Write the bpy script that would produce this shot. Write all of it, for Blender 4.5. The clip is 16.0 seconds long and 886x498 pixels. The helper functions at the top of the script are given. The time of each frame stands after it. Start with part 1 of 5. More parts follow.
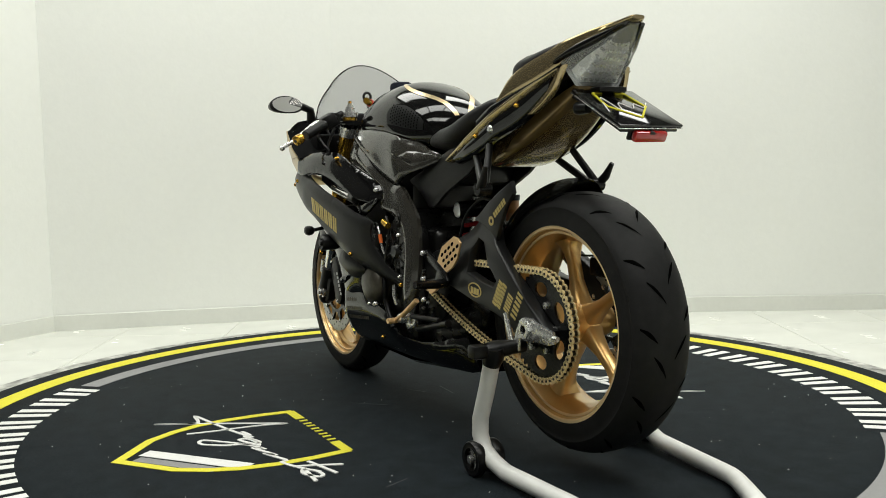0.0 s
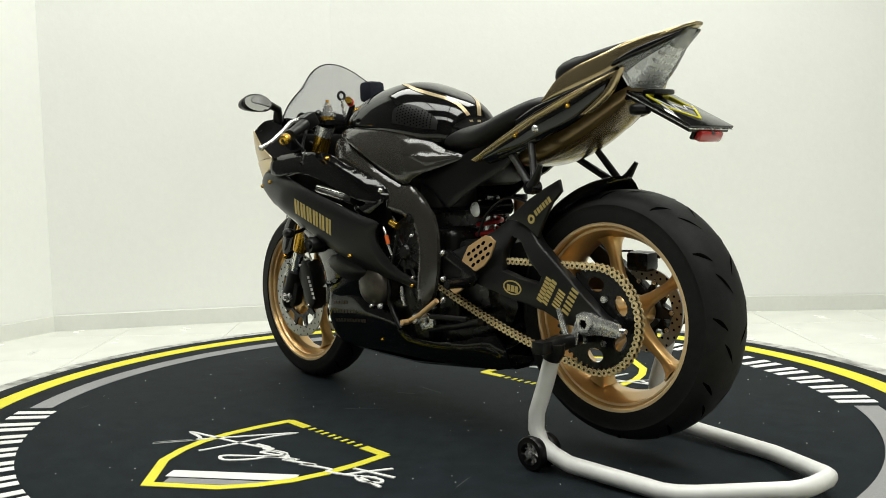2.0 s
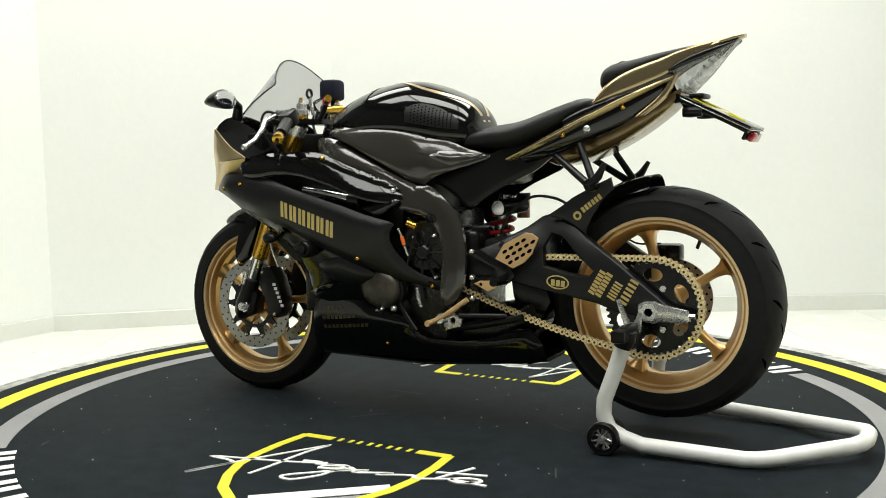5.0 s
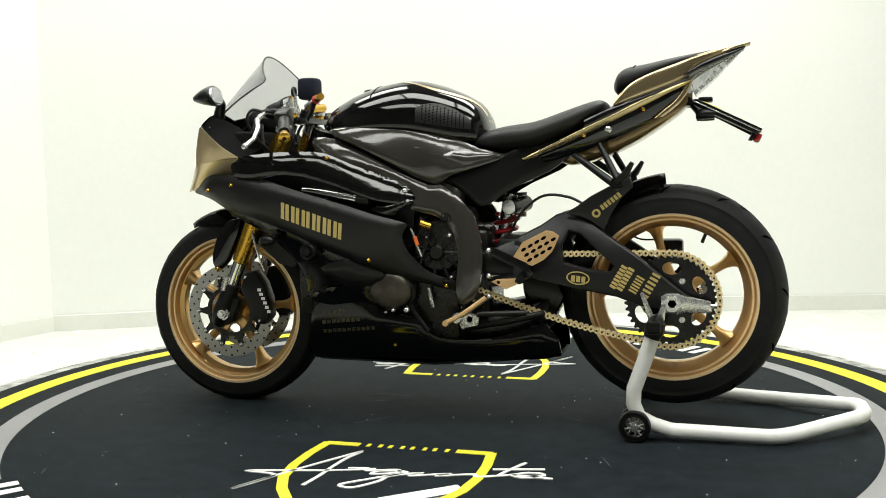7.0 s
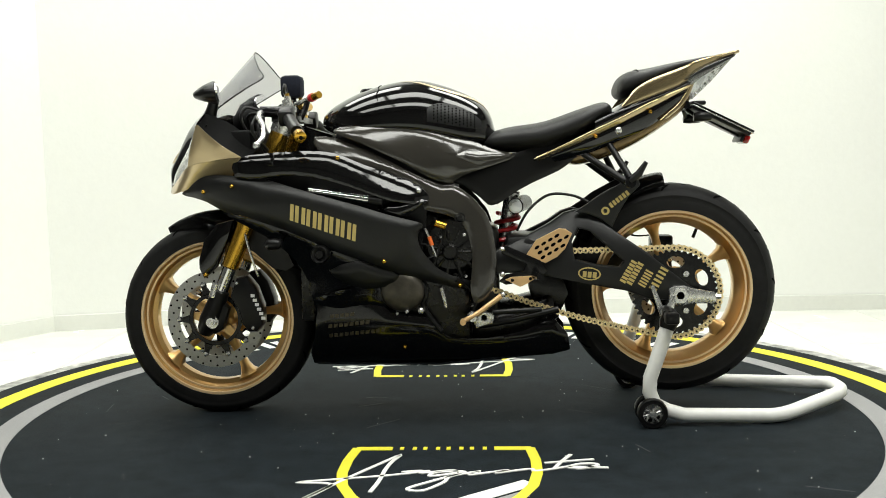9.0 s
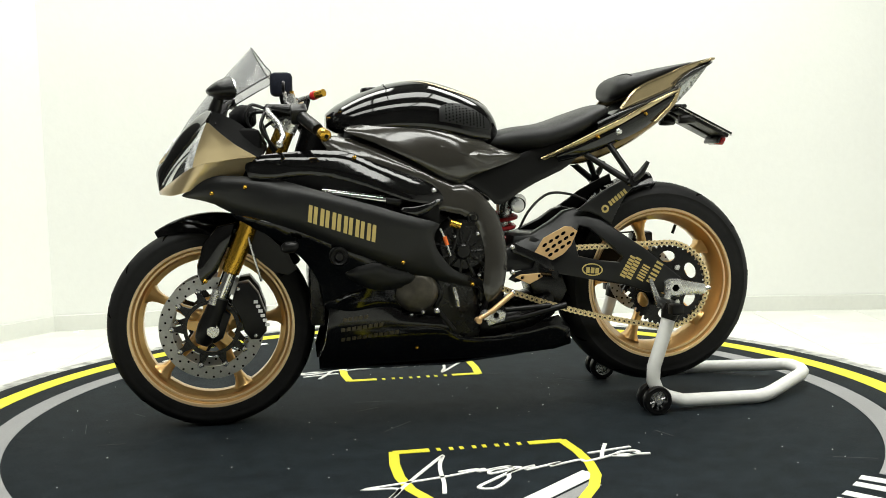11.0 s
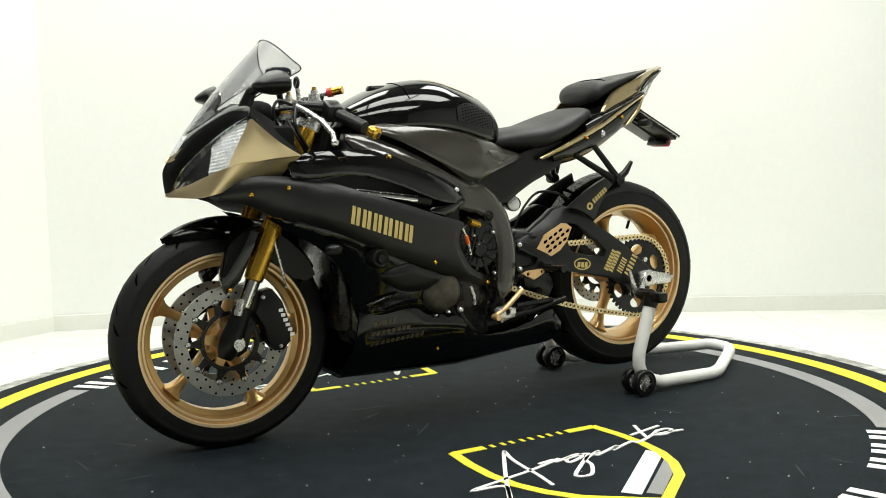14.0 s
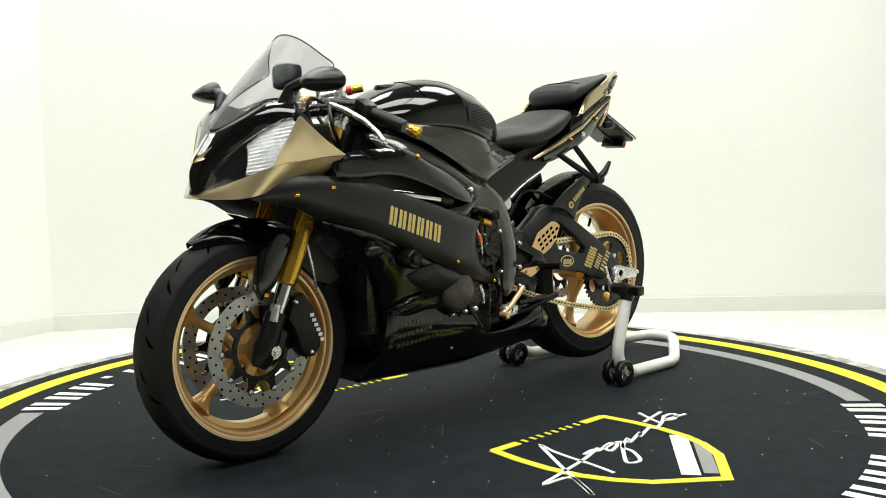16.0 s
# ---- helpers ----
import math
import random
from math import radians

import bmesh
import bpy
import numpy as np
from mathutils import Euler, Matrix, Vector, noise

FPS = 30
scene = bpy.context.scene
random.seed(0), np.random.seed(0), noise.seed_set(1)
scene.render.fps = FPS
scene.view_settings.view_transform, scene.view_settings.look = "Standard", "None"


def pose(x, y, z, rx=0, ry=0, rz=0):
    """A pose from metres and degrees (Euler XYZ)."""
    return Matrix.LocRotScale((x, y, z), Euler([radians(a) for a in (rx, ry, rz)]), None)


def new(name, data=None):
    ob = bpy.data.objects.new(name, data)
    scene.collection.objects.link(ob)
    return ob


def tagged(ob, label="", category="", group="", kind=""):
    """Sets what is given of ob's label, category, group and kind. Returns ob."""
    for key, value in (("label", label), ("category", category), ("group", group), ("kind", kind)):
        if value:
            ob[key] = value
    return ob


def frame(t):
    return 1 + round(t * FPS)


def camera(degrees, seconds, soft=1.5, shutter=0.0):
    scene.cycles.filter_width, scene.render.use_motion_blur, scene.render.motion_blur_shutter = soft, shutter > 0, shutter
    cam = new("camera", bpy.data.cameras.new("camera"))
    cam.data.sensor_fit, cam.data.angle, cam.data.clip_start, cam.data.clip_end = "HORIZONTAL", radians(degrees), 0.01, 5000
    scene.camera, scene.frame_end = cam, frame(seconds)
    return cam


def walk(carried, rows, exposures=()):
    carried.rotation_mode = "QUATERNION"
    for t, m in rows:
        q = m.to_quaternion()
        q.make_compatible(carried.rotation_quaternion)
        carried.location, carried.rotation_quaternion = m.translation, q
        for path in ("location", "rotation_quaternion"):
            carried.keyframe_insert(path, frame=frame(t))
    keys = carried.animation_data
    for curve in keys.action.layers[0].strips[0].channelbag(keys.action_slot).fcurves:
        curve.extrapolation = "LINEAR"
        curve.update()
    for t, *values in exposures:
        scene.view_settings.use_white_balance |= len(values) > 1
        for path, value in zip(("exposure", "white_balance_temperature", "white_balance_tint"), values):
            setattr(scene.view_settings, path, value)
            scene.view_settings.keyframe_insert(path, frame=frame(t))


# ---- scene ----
# ---- camera ----
cam = camera(50.01, 16.0, soft=0.9)
EYE = Matrix(((0.9998, 0.0192, -0.0038, 0.0), (-0.0056, 0.0942, -0.9955, -2.887), (-0.0188, 0.9954, 0.0943, 0.7665), (0, 0, 0, 1)))
walk(cam, [(0.0, EYE), (16.0, EYE)], exposures=[(0.0, -0.57), (1.5, -0.48), (3.5, -0.32), (6.5, -0.14), (9.0, -0.11), (16.0, -0.13)])

# ---- world and lights ----
world = bpy.data.worlds.new("world")
scene.world = world
world.use_nodes = True
world.node_tree.nodes["Background"].inputs[0].default_value = (0.9, 0.95, 1.0, 1)
world.node_tree.nodes["Background"].inputs[1].default_value = 0.05


def area(name, m, sx, sy, watts, colour=(0.99, 1.0, 0.94)):
    d = bpy.data.lights.new(name, "AREA")
    d.shape, d.size, d.size_y, d.energy, d.color = "RECTANGLE", sx, sy, watts, colour
    ob = new(name, d)
    ob.matrix_world = m
    return ob


# ---- helpers for shapes ----
def link(name, bm, material, parent=None, label="", smooth=40, m=None):
    me = bpy.data.meshes.new(name)
    bmesh.ops.recalc_face_normals(bm, faces=bm.faces)
    bm.to_mesh(me)
    bm.free()
    me.materials.append(material)
    if smooth:
        me.polygons.foreach_set("use_smooth", [True] * len(me.polygons))
        me.set_sharp_from_angle(angle=radians(smooth))
    ob = new(name, me)
    if parent:
        ob.parent = parent
    if m is not None:
        ob.matrix_basis = m
    if label:
        ob["label"] = label
    return ob


def part(name, bm, material, parent, label="", smooth=40, m=None):
    return link(name, bm, material, parent, label, smooth, m)


def share(name, ob, parent, m):
    o = new(name, ob.data)
    o.parent = parent
    o.matrix_basis = m
    return o


def root(name, label, category, group=""):
    return tagged(new(name), label, category, group)


def add(bm, other, m=None):
    """Join another bmesh into bm."""
    vs = [bm.verts.new(m @ v.co if m is not None else v.co) for v in other.verts]
    other.verts.index_update()
    for f in other.faces:
        try:
            bm.faces.new([vs[v.index] for v in f.verts])
        except ValueError:
            pass
    other.free()
    return bm


def rings(loops, closed=True, caps=True, bm=None):
    """A skin over a row of loops with the same number of points."""
    bm = bm or bmesh.new()
    rows = [[bm.verts.new(p) for p in loop] for loop in loops]
    n = len(rows[0])
    for a, b in zip(rows, rows[1:]):
        for i in range(n if closed else n - 1):
            j = (i + 1) % n
            bm.faces.new((a[i], a[j], b[j], b[i]))
    if caps and closed:
        bm.faces.new(rows[0][::-1])
        bm.faces.new(rows[-1])
    return bm


def lathe(profile, n=48, close=False, bm=None, m=None):
    """Turn (radius, y) points about the y axis."""
    bm = bm or bmesh.new()
    rows = []
    for k in range(n):
        a = math.tau * k / n
        rows.append([bm.verts.new((r * math.cos(a), y, r * math.sin(a))) for r, y in profile])
    c = len(profile)
    for k in range(n):
        a, b = rows[k], rows[(k + 1) % n]
        for i in range(c if close else c - 1):
            j = (i + 1) % c
            bm.faces.new((a[i], a[j], b[j], b[i]))
    if not close:
        for i in (0, c - 1):
            if profile[i][0] > 1e-6:
                bm.faces.new([r[i] for r in rows])
    bmesh.ops.remove_doubles(bm, verts=bm.verts, dist=1e-6)
    if m is not None:
        bm.transform(m)
    return bm


def curve(points, n=8, loop=False):
    """A smooth line through points (Catmull-Rom)."""
    p = [Vector(q) for q in points]
    out = []
    m = len(p)
    for i in range(m if loop else m - 1):
        a, b, c, d = (p[(i + k) % m] if loop else p[min(max(i + k, 0), m - 1)] for k in (-1, 0, 1, 2))
        for j in range(n):
            t = j / n
            out.append(0.5 * (2 * b + (c - a) * t + (2 * a - 5 * b + 4 * c - d) * t * t + (3 * b - a - 3 * c + d) * t ** 3))
    if not loop:
        out.append(p[-1])
    return out


def tube(points, r, n=12, smooth_n=0, loop=False, bm=None, caps=True):
    """A round tube along points; r is one radius or one for each point."""
    p = [Vector(q) for q in points]
    if smooth_n:
        p = curve(p, smooth_n, loop)
    rr = r if isinstance(r, (list, tuple)) else [r] * len(p)
    up, loops = None, []
    for i, q in enumerate(p):
        d = (p[(i + 1) % len(p)] - p[i - 1]) if loop else (p[min(i + 1, len(p) - 1)] - p[max(i - 1, 0)])
        d.normalize()
        if up is None:
            up = d.orthogonal().normalized()
        up = (up - d * up.dot(d)).normalized()
        side = d.cross(up)
        loops.append([q + rr[i] * (up * math.cos(math.tau * k / n) + side * math.sin(math.tau * k / n)) for k in range(n)])
    if loop:
        loops.append(loops[0])
    bm = rings(loops, caps=caps and not loop, bm=bm)
    if loop:
        bmesh.ops.remove_doubles(bm, verts=bm.verts, dist=1e-6)
    return bm


def rod(a, b, r, r2=None, n=12, bm=None):
    return tube([a, b], [r, r if r2 is None else r2], n, bm=bm)


def box(x0, y0, z0, x1, y1, z1, bevel=0.0, seg=2, bm=None):
    b = bmesh.new()
    bmesh.ops.create_cube(b, size=1)
    for v in b.verts:
        v.co = Vector(((x0 + x1) / 2 + v.co.x * (x1 - x0), (y0 + y1) / 2 + v.co.y * (y1 - y0), (z0 + z1) / 2 + v.co.z * (z1 - z0)))
    if bevel:
        bmesh.ops.bevel(b, geom=b.edges[:], offset=bevel, segments=seg, affect="EDGES", profile=0.5)
    return add(bm, b) if bm else b


def inside(poly, x, z):
    hit = False
    for (ax, az), (bx, bz) in zip(poly, poly[1:] + poly[:1]):
        if (az > z) != (bz > z) and x < (bx - ax) * (z - az) / (bz - az) + ax:
            hit = not hit
    return hit


def thin_plate(controls):
    """A smooth height over (x, z) through the controls (x, z, y)."""
    c = np.array(controls, float)
    n = len(c)
    def phi(d2):
        return 0.5 * d2 * np.log(d2 + 1e-9)
    k = phi(((c[:, None, :2] - c[None, :, :2]) ** 2).sum(2)) + 1e-4 * np.eye(n)
    p = np.c_[np.ones(n), c[:, :2]]
    w = np.linalg.solve(np.block([[k, p], [p.T, np.zeros((3, 3))]]), np.r_[c[:, 2], np.zeros(3)])
    def f(x, z):
        d2 = ((c[:, :2] - (x, z)) ** 2).sum(1)
        return float(phi(d2) @ w[:n] + w[n] + w[n + 1] * x + w[n + 2] * z)
    return f


def fill(outline, step=0.02, smooth_n=0, holes=()):
    """A flat sheet in x and z inside a closed outline, cut into small faces."""
    line = [Vector((x, 0, z)) for x, z in outline]
    if smooth_n:
        line = curve(line, smooth_n, True)
    bm = bmesh.new()
    for loop in [line] + [[Vector((x, 0, z)) for x, z in h] for h in holes]:
        vs = [bm.verts.new(p) for p in loop]
        for a, b in zip(vs, vs[1:] + vs[:1]):
            bm.edges.new((a, b))
    bmesh.ops.triangle_fill(bm, edges=bm.edges[:], use_beauty=True, use_dissolve=False, normal=(0, -1, 0))
    if step:
        lo = [min(p[i] for p in line) for i in (0, 2)]
        hi = [max(p[i] for p in line) for i in (0, 2)]
        for axis, k in ((0, 0), (2, 1)):
            q = lo[k] + step
            while q < hi[k]:
                no = (1, 0, 0) if axis == 0 else (0, 0, 1)
                co = (q, 0, 0) if axis == 0 else (0, 0, q)
                bmesh.ops.bisect_plane(bm, geom=bm.verts[:] + bm.edges[:] + bm.faces[:], plane_co=co, plane_no=no, dist=1e-5)
                q += step
    bmesh.ops.remove_doubles(bm, verts=bm.verts, dist=0.0016 if step and step >= 0.009 else 2e-4)
    return bm


def panel(outline, depth, thick=0.006, step=0.025, smooth_n=0, roll=0.0, holes=(), side=-1, edge=0.012):
    """A curved shell: the outline in x and z, its outer face at y = side * depth(x, z), rolled in at its rim."""
    bm = fill(outline, step, smooth_n, holes)
    rim = []
    for e in bm.edges:
        if e.is_boundary:
            rim.append((e.verts[0].co.x, e.verts[0].co.z, e.verts[1].co.x, e.verts[1].co.z))
    seg = np.array(rim)
    a, d = seg[:, :2], seg[:, 2:] - seg[:, :2]
    dd = (d ** 2).sum(1) + 1e-12
    front = {}
    for v in bm.verts[:]:
        q = depth(v.co.x, v.co.z)
        if roll:
            p = np.array((v.co.x, v.co.z))
            t = np.clip(((p - a) * d).sum(1) / dd, 0, 1)
            near = math.sqrt((((a + d * t[:, None]) - p) ** 2).sum(1).min())
            q -= roll * max(0.0, 1 - near / edge) ** 2
        front[v] = q
    faces = bm.faces[:]
    back = {v: bm.verts.new((v.co.x, side * (front[v] - thick), v.co.z)) for v in front}
    for v, d in front.items():
        v.co.y = side * d
    for f in faces:
        bm.faces.new([back[v] for v in reversed(f.verts)])
    for e in [e for e in bm.edges if e.is_boundary and e.verts[0] in back and e.verts[1] in back]:
        a, b = e.verts
        bm.faces.new((a, b, back[b], back[a]))
    return bm


def plate(outline, y0, y1, smooth_n=0, holes=(), bevel=0.0):
    """A flat piece with an outline in x and z, from y0 to y1."""
    bm = fill(outline, 0, smooth_n, holes)
    for v in bm.verts:
        v.co.y = y0
    got = bmesh.ops.extrude_face_region(bm, geom=bm.faces[:])
    for v in got["geom"]:
        if isinstance(v, bmesh.types.BMVert):
            v.co.y = y1
    if bevel:
        es = [e for e in bm.edges if len(e.link_faces) == 2 and e.calc_face_angle(0) > 0.6]
        bmesh.ops.bevel(bm, geom=es, offset=bevel, segments=2, affect="EDGES", profile=0.5)
    return bm


def oval(cx, cz, rx, rz, n=20, turn=0.0):
    c, s = math.cos(radians(turn)), math.sin(radians(turn))
    return [(cx + rx * math.cos(math.tau * k / n) * c - rz * math.sin(math.tau * k / n) * s,
             cz + rx * math.cos(math.tau * k / n) * s + rz * math.sin(math.tau * k / n) * c) for k in range(n)]


def mirrored(bm):
    b = bm.copy()
    for v in b.verts:
        v.co.y = -v.co.y
    bmesh.ops.reverse_faces(b, faces=b.faces)
    return b


# ---- materials ----
def mat(name, colour, rough=0.5, metal=0.0, grain=0.0, scale=40.0, bump=0.0, bump_scale=200.0, rough_var=0.08, coat=0.0, stain=0.0, stain_scale=3.0, object_space=True, clear=0.0, spec=0.5, ior=1.5):
    m = bpy.data.materials.new(name)
    m.use_nodes = True
    nt = m.node_tree
    n, l = nt.nodes, nt.links
    b = n["Principled BSDF"]
    b.inputs["Base Color"].default_value = (*colour, 1)
    b.inputs["Roughness"].default_value = rough
    b.inputs["Metallic"].default_value = metal
    b.inputs["Coat Weight"].default_value = coat
    b.inputs["Coat Roughness"].default_value = 0.04
    b.inputs["Transmission Weight"].default_value = clear
    b.inputs["Specular IOR Level"].default_value = spec
    b.inputs["IOR"].default_value = ior
    tc = n.new("ShaderNodeTexCoord")

    def tex(sc, detail=5.0):
        t = n.new("ShaderNodeTexNoise")
        t.inputs["Scale"].default_value = sc
        t.inputs["Detail"].default_value = detail
        l.new(tc.outputs["Object"], t.inputs["Vector"])
        return t

    if grain or stain:
        val = None
        for amount, sc in ((grain, scale), (stain, stain_scale)):
            if not amount:
                continue
            t = tex(sc)
            r = n.new("ShaderNodeMapRange")
            r.inputs[1].default_value, r.inputs[2].default_value = 0.3, 0.7
            r.inputs[3].default_value, r.inputs[4].default_value = 1 - amount, 1 + amount
            l.new(t.outputs["Fac"], r.inputs[0])
            if val is None:
                val = r.outputs[0]
            else:
                q = n.new("ShaderNodeMath")
                q.operation = "MULTIPLY"
                l.new(val, q.inputs[0])
                l.new(r.outputs[0], q.inputs[1])
                val = q.outputs[0]
        mix = n.new("ShaderNodeVectorMath")
        mix.operation = "SCALE"
        mix.inputs[0].default_value = colour
        l.new(val, mix.inputs["Scale"])
        l.new(mix.outputs[0], b.inputs["Base Color"])
    if rough_var:
        t = tex(scale * 0.6)
        r = n.new("ShaderNodeMapRange")
        r.inputs[3].default_value, r.inputs[4].default_value = max(rough - rough_var, 0.02), min(rough + rough_var, 1)
        l.new(t.outputs["Fac"], r.inputs[0])
        l.new(r.outputs[0], b.inputs["Roughness"])
    if bump:
        t = tex(bump_scale)
        k = n.new("ShaderNodeBump")
        k.inputs["Strength"].default_value = 1.0
        k.inputs["Distance"].default_value = bump
        l.new(t.outputs["Fac"], k.inputs["Height"])
        l.new(k.outputs[0], b.inputs["Normal"])
    return m


WALL = mat("white_wall_paint", (0.80, 0.81, 0.772), 0.7, grain=0.01, scale=30, bump=0.0006, bump_scale=60, stain=0.015, stain_scale=1.2)
FLOOR_TILE = mat("white_floor_tile", (0.78, 0.79, 0.73), 0.25, grain=0.02, scale=6, stain=0.02)
GROUT = mat("grey_grout", (0.36, 0.36, 0.33), 0.9, grain=0.1, scale=20)
# Ceiling is out of view; its dark tone holds down haze on glossy blacks.
CEILING = mat("unseen_ceiling_dark", (0.10, 0.10, 0.098), 0.8, stain=0.02)
# Unseen east wall; its grey is set by what the mirrors should reflect.
GREY_WALL = mat("unseen_wall_grey", (0.50, 0.50, 0.48), 0.7, stain=0.03)
# Tone of unseen closing walls, darkened so gloss parts reflect little.
DARK_WALL = mat("unseen_wall_dark", (0.07, 0.07, 0.068), 0.7, stain=0.05)
SKIRTING = mat("pale_skirting_tile", (0.70, 0.71, 0.66), 0.35, grain=0.02, stain=0.03)
MAT_RUBBER = mat("dark_blue_grey_mat", (0.0090, 0.0130, 0.0160), 0.75, grain=0.55, scale=260, bump=0.0010, bump_scale=500, stain=0.32, stain_scale=16, spec=0.10)
MAT_YELLOW = mat("yellow_mat_print", (0.72, 0.66, 0.03), 0.7, grain=0.08, scale=300, stain=0.06, bump=0.0005, bump_scale=700)
MAT_GREY = mat("grey_mat_print", (0.25, 0.25, 0.25), 0.7, grain=0.1, scale=300, stain=0.1, bump=0.0005, bump_scale=700)
MAT_WHITE = mat("white_mat_print", (0.75, 0.75, 0.72), 0.7, grain=0.06, scale=300, stain=0.06, bump=0.0005, bump_scale=700)
EDGE = mat("scuffed_white_platform", (0.36, 0.36, 0.335), 0.6, grain=0.55, scale=22, stain=0.35, stain_scale=9)
MAT_SCUFF = mat("pale_mat_scuff", (0.05, 0.052, 0.053), 0.8, grain=0.4, scale=60)
RUBBER = mat("tyre_rubber", (0.0085, 0.0085, 0.0085), 0.6, grain=0.15, scale=60, bump=0.0003, bump_scale=500, stain=0.25, stain_scale=10, spec=0.2)
GOLD_RIM = mat("gold_wheel_paint", (0.68, 0.43, 0.165), 0.30, 0.75, grain=0.05, scale=300, coat=0.3, stain=0.06, stain_scale=12, rough_var=0.02)
GOLD_PAINT = mat("champagne_gold_paint", (0.60, 0.475, 0.28), 0.31, 0.8, grain=0.03, scale=600, coat=0.4, rough_var=0.02)
# Champagne gold with a glossier coat, its colour darkened for dim reflections.
GOLD_TAIL = mat("darkened_gold_clearcoat", (0.40, 0.315, 0.175), 0.20, 0.88, grain=0.03, scale=600, coat=0.3, rough_var=0.02)
GOLD_DECAL = mat("gold_decal", (0.60, 0.47, 0.17), 0.4, 0.4, grain=0.05)
LINING_BLACK = mat("textured_cockpit_plastic", (0.0030, 0.0030, 0.0030), 0.85, grain=0.15, scale=200, bump=0.0002, bump_scale=900, spec=0.12)
GOLD_ANOD = mat("gold_anodised_metal", (0.62, 0.36, 0.045), 0.22, 0.9, grain=0.05)
COPPER_ANOD = mat("copper_anodised_metal", (0.72, 0.47, 0.23), 0.32, 0.55, grain=0.05)
GLOSS = mat("gloss_black_paint", (0.003, 0.003, 0.003), 0.07, rough_var=0.02)
BELLY_BLACK = mat("belly_black_paint", (0.0022, 0.0022, 0.0022), 0.12, rough_var=0.03, spec=0.42, grain=0.1, scale=300)
MATTE = mat("satin_black_paint", (0.0068, 0.0071, 0.0070), 0.38, grain=0.1, scale=400, rough_var=0.05, spec=0.38)
CARBON = mat("dark_graphite_paint", (0.028, 0.026, 0.0215), 0.16, 0.0, grain=0.25, scale=900, coat=0.5, rough_var=0.03, spec=0.45)
PLASTIC = mat("black_plastic", (0.0040, 0.0040, 0.0040), 0.32, grain=0.15, scale=200, bump=0.0002, bump_scale=900, spec=0.3)
DARK_METAL = mat("black_metal", (0.006, 0.006, 0.006), 0.24, 0.3, grain=0.2, scale=90, spec=0.45)
ENGINE = mat("dark_engine_metal", (0.006, 0.0058, 0.0054), 0.28, 0.3, grain=0.25, scale=60, bump=0.0004, bump_scale=150)
STEEL = mat("brushed_steel", (0.68, 0.68, 0.66), 0.27, 0.85, grain=0.03, scale=120, rough_var=0.02)
CHROME = mat("chromed_steel", (0.75, 0.75, 0.74), 0.1, 1.0, rough_var=0.03)
LEATHER = mat("black_seat_vinyl", (0.0070, 0.0070, 0.0070), 0.48, grain=0.1, scale=150, bump=0.0005, bump_scale=450, spec=0.35)
RED = mat("red_spring_paint", (0.45, 0.012, 0.015), 0.35, coat=0.3)
RED_LENS = mat("red_reflector", (0.4, 0.012, 0.01), 0.15, coat=0.6)
ORANGE = mat("orange_plastic", (0.75, 0.14, 0.02), 0.4)
WHITE_PAINT = mat("white_powder_coat", (0.78, 0.78, 0.75), 0.35, grain=0.03, scale=40, stain=0.05, stain_scale=8)
CLEAR = mat("smoked_screen", (0.62, 0.62, 0.64), 0.03, rough_var=0.0, clear=1.0, spec=0.3, ior=1.12)
BRONZE = mat("glossy_bronze_paint", (0.17, 0.115, 0.045), 0.20, 0.6, rough_var=0.02, grain=0.05, scale=40, coat=0.3)
RIM_EDGE = mat("machined_gold_edge", (0.88, 0.66, 0.38), 0.28, 0.5, grain=0.02, scale=200, rough_var=0.01)
LENS = mat("lamp_lens", (0.97, 0.98, 0.98), 0.02, rough_var=0.0, clear=1.0)
LAMP_SILVER = mat("lamp_reflector", (0.85, 0.86, 0.87), 0.28, 0.35)
MIRROR = mat("mirror_glass", (0.9, 0.9, 0.9), 0.02, 1.0, rough_var=0.0)
DECAL_WHITE = mat("white_decal", (0.75, 0.75, 0.74), 0.5)
DECAL_DIM = mat("dull_bronze_decal", (0.055, 0.046, 0.026), 0.4, 0.3)
# Near-black pins and rollers that set the gold links apart.
CHAIN_DARK = mat("dark_chain_pins", (0.03, 0.024, 0.013), 0.35, 0.5, grain=0.2, scale=200)
CHAIN = mat("gold_chain_plating", (0.86, 0.70, 0.38), 0.28, 0.35, grain=0.1, scale=200)

# ---- room ----
CORNERS = [(-3.4, -0.6), (-2.42, 1.113), (-1.97, 1.90), (-0.55, 2.19), (2.6, 2.08), (4.2, 1.2), (4.2, -4.6), (-3.4, -4.6)]
FLOOR_Z, TOP_Z = -0.07, 3.3


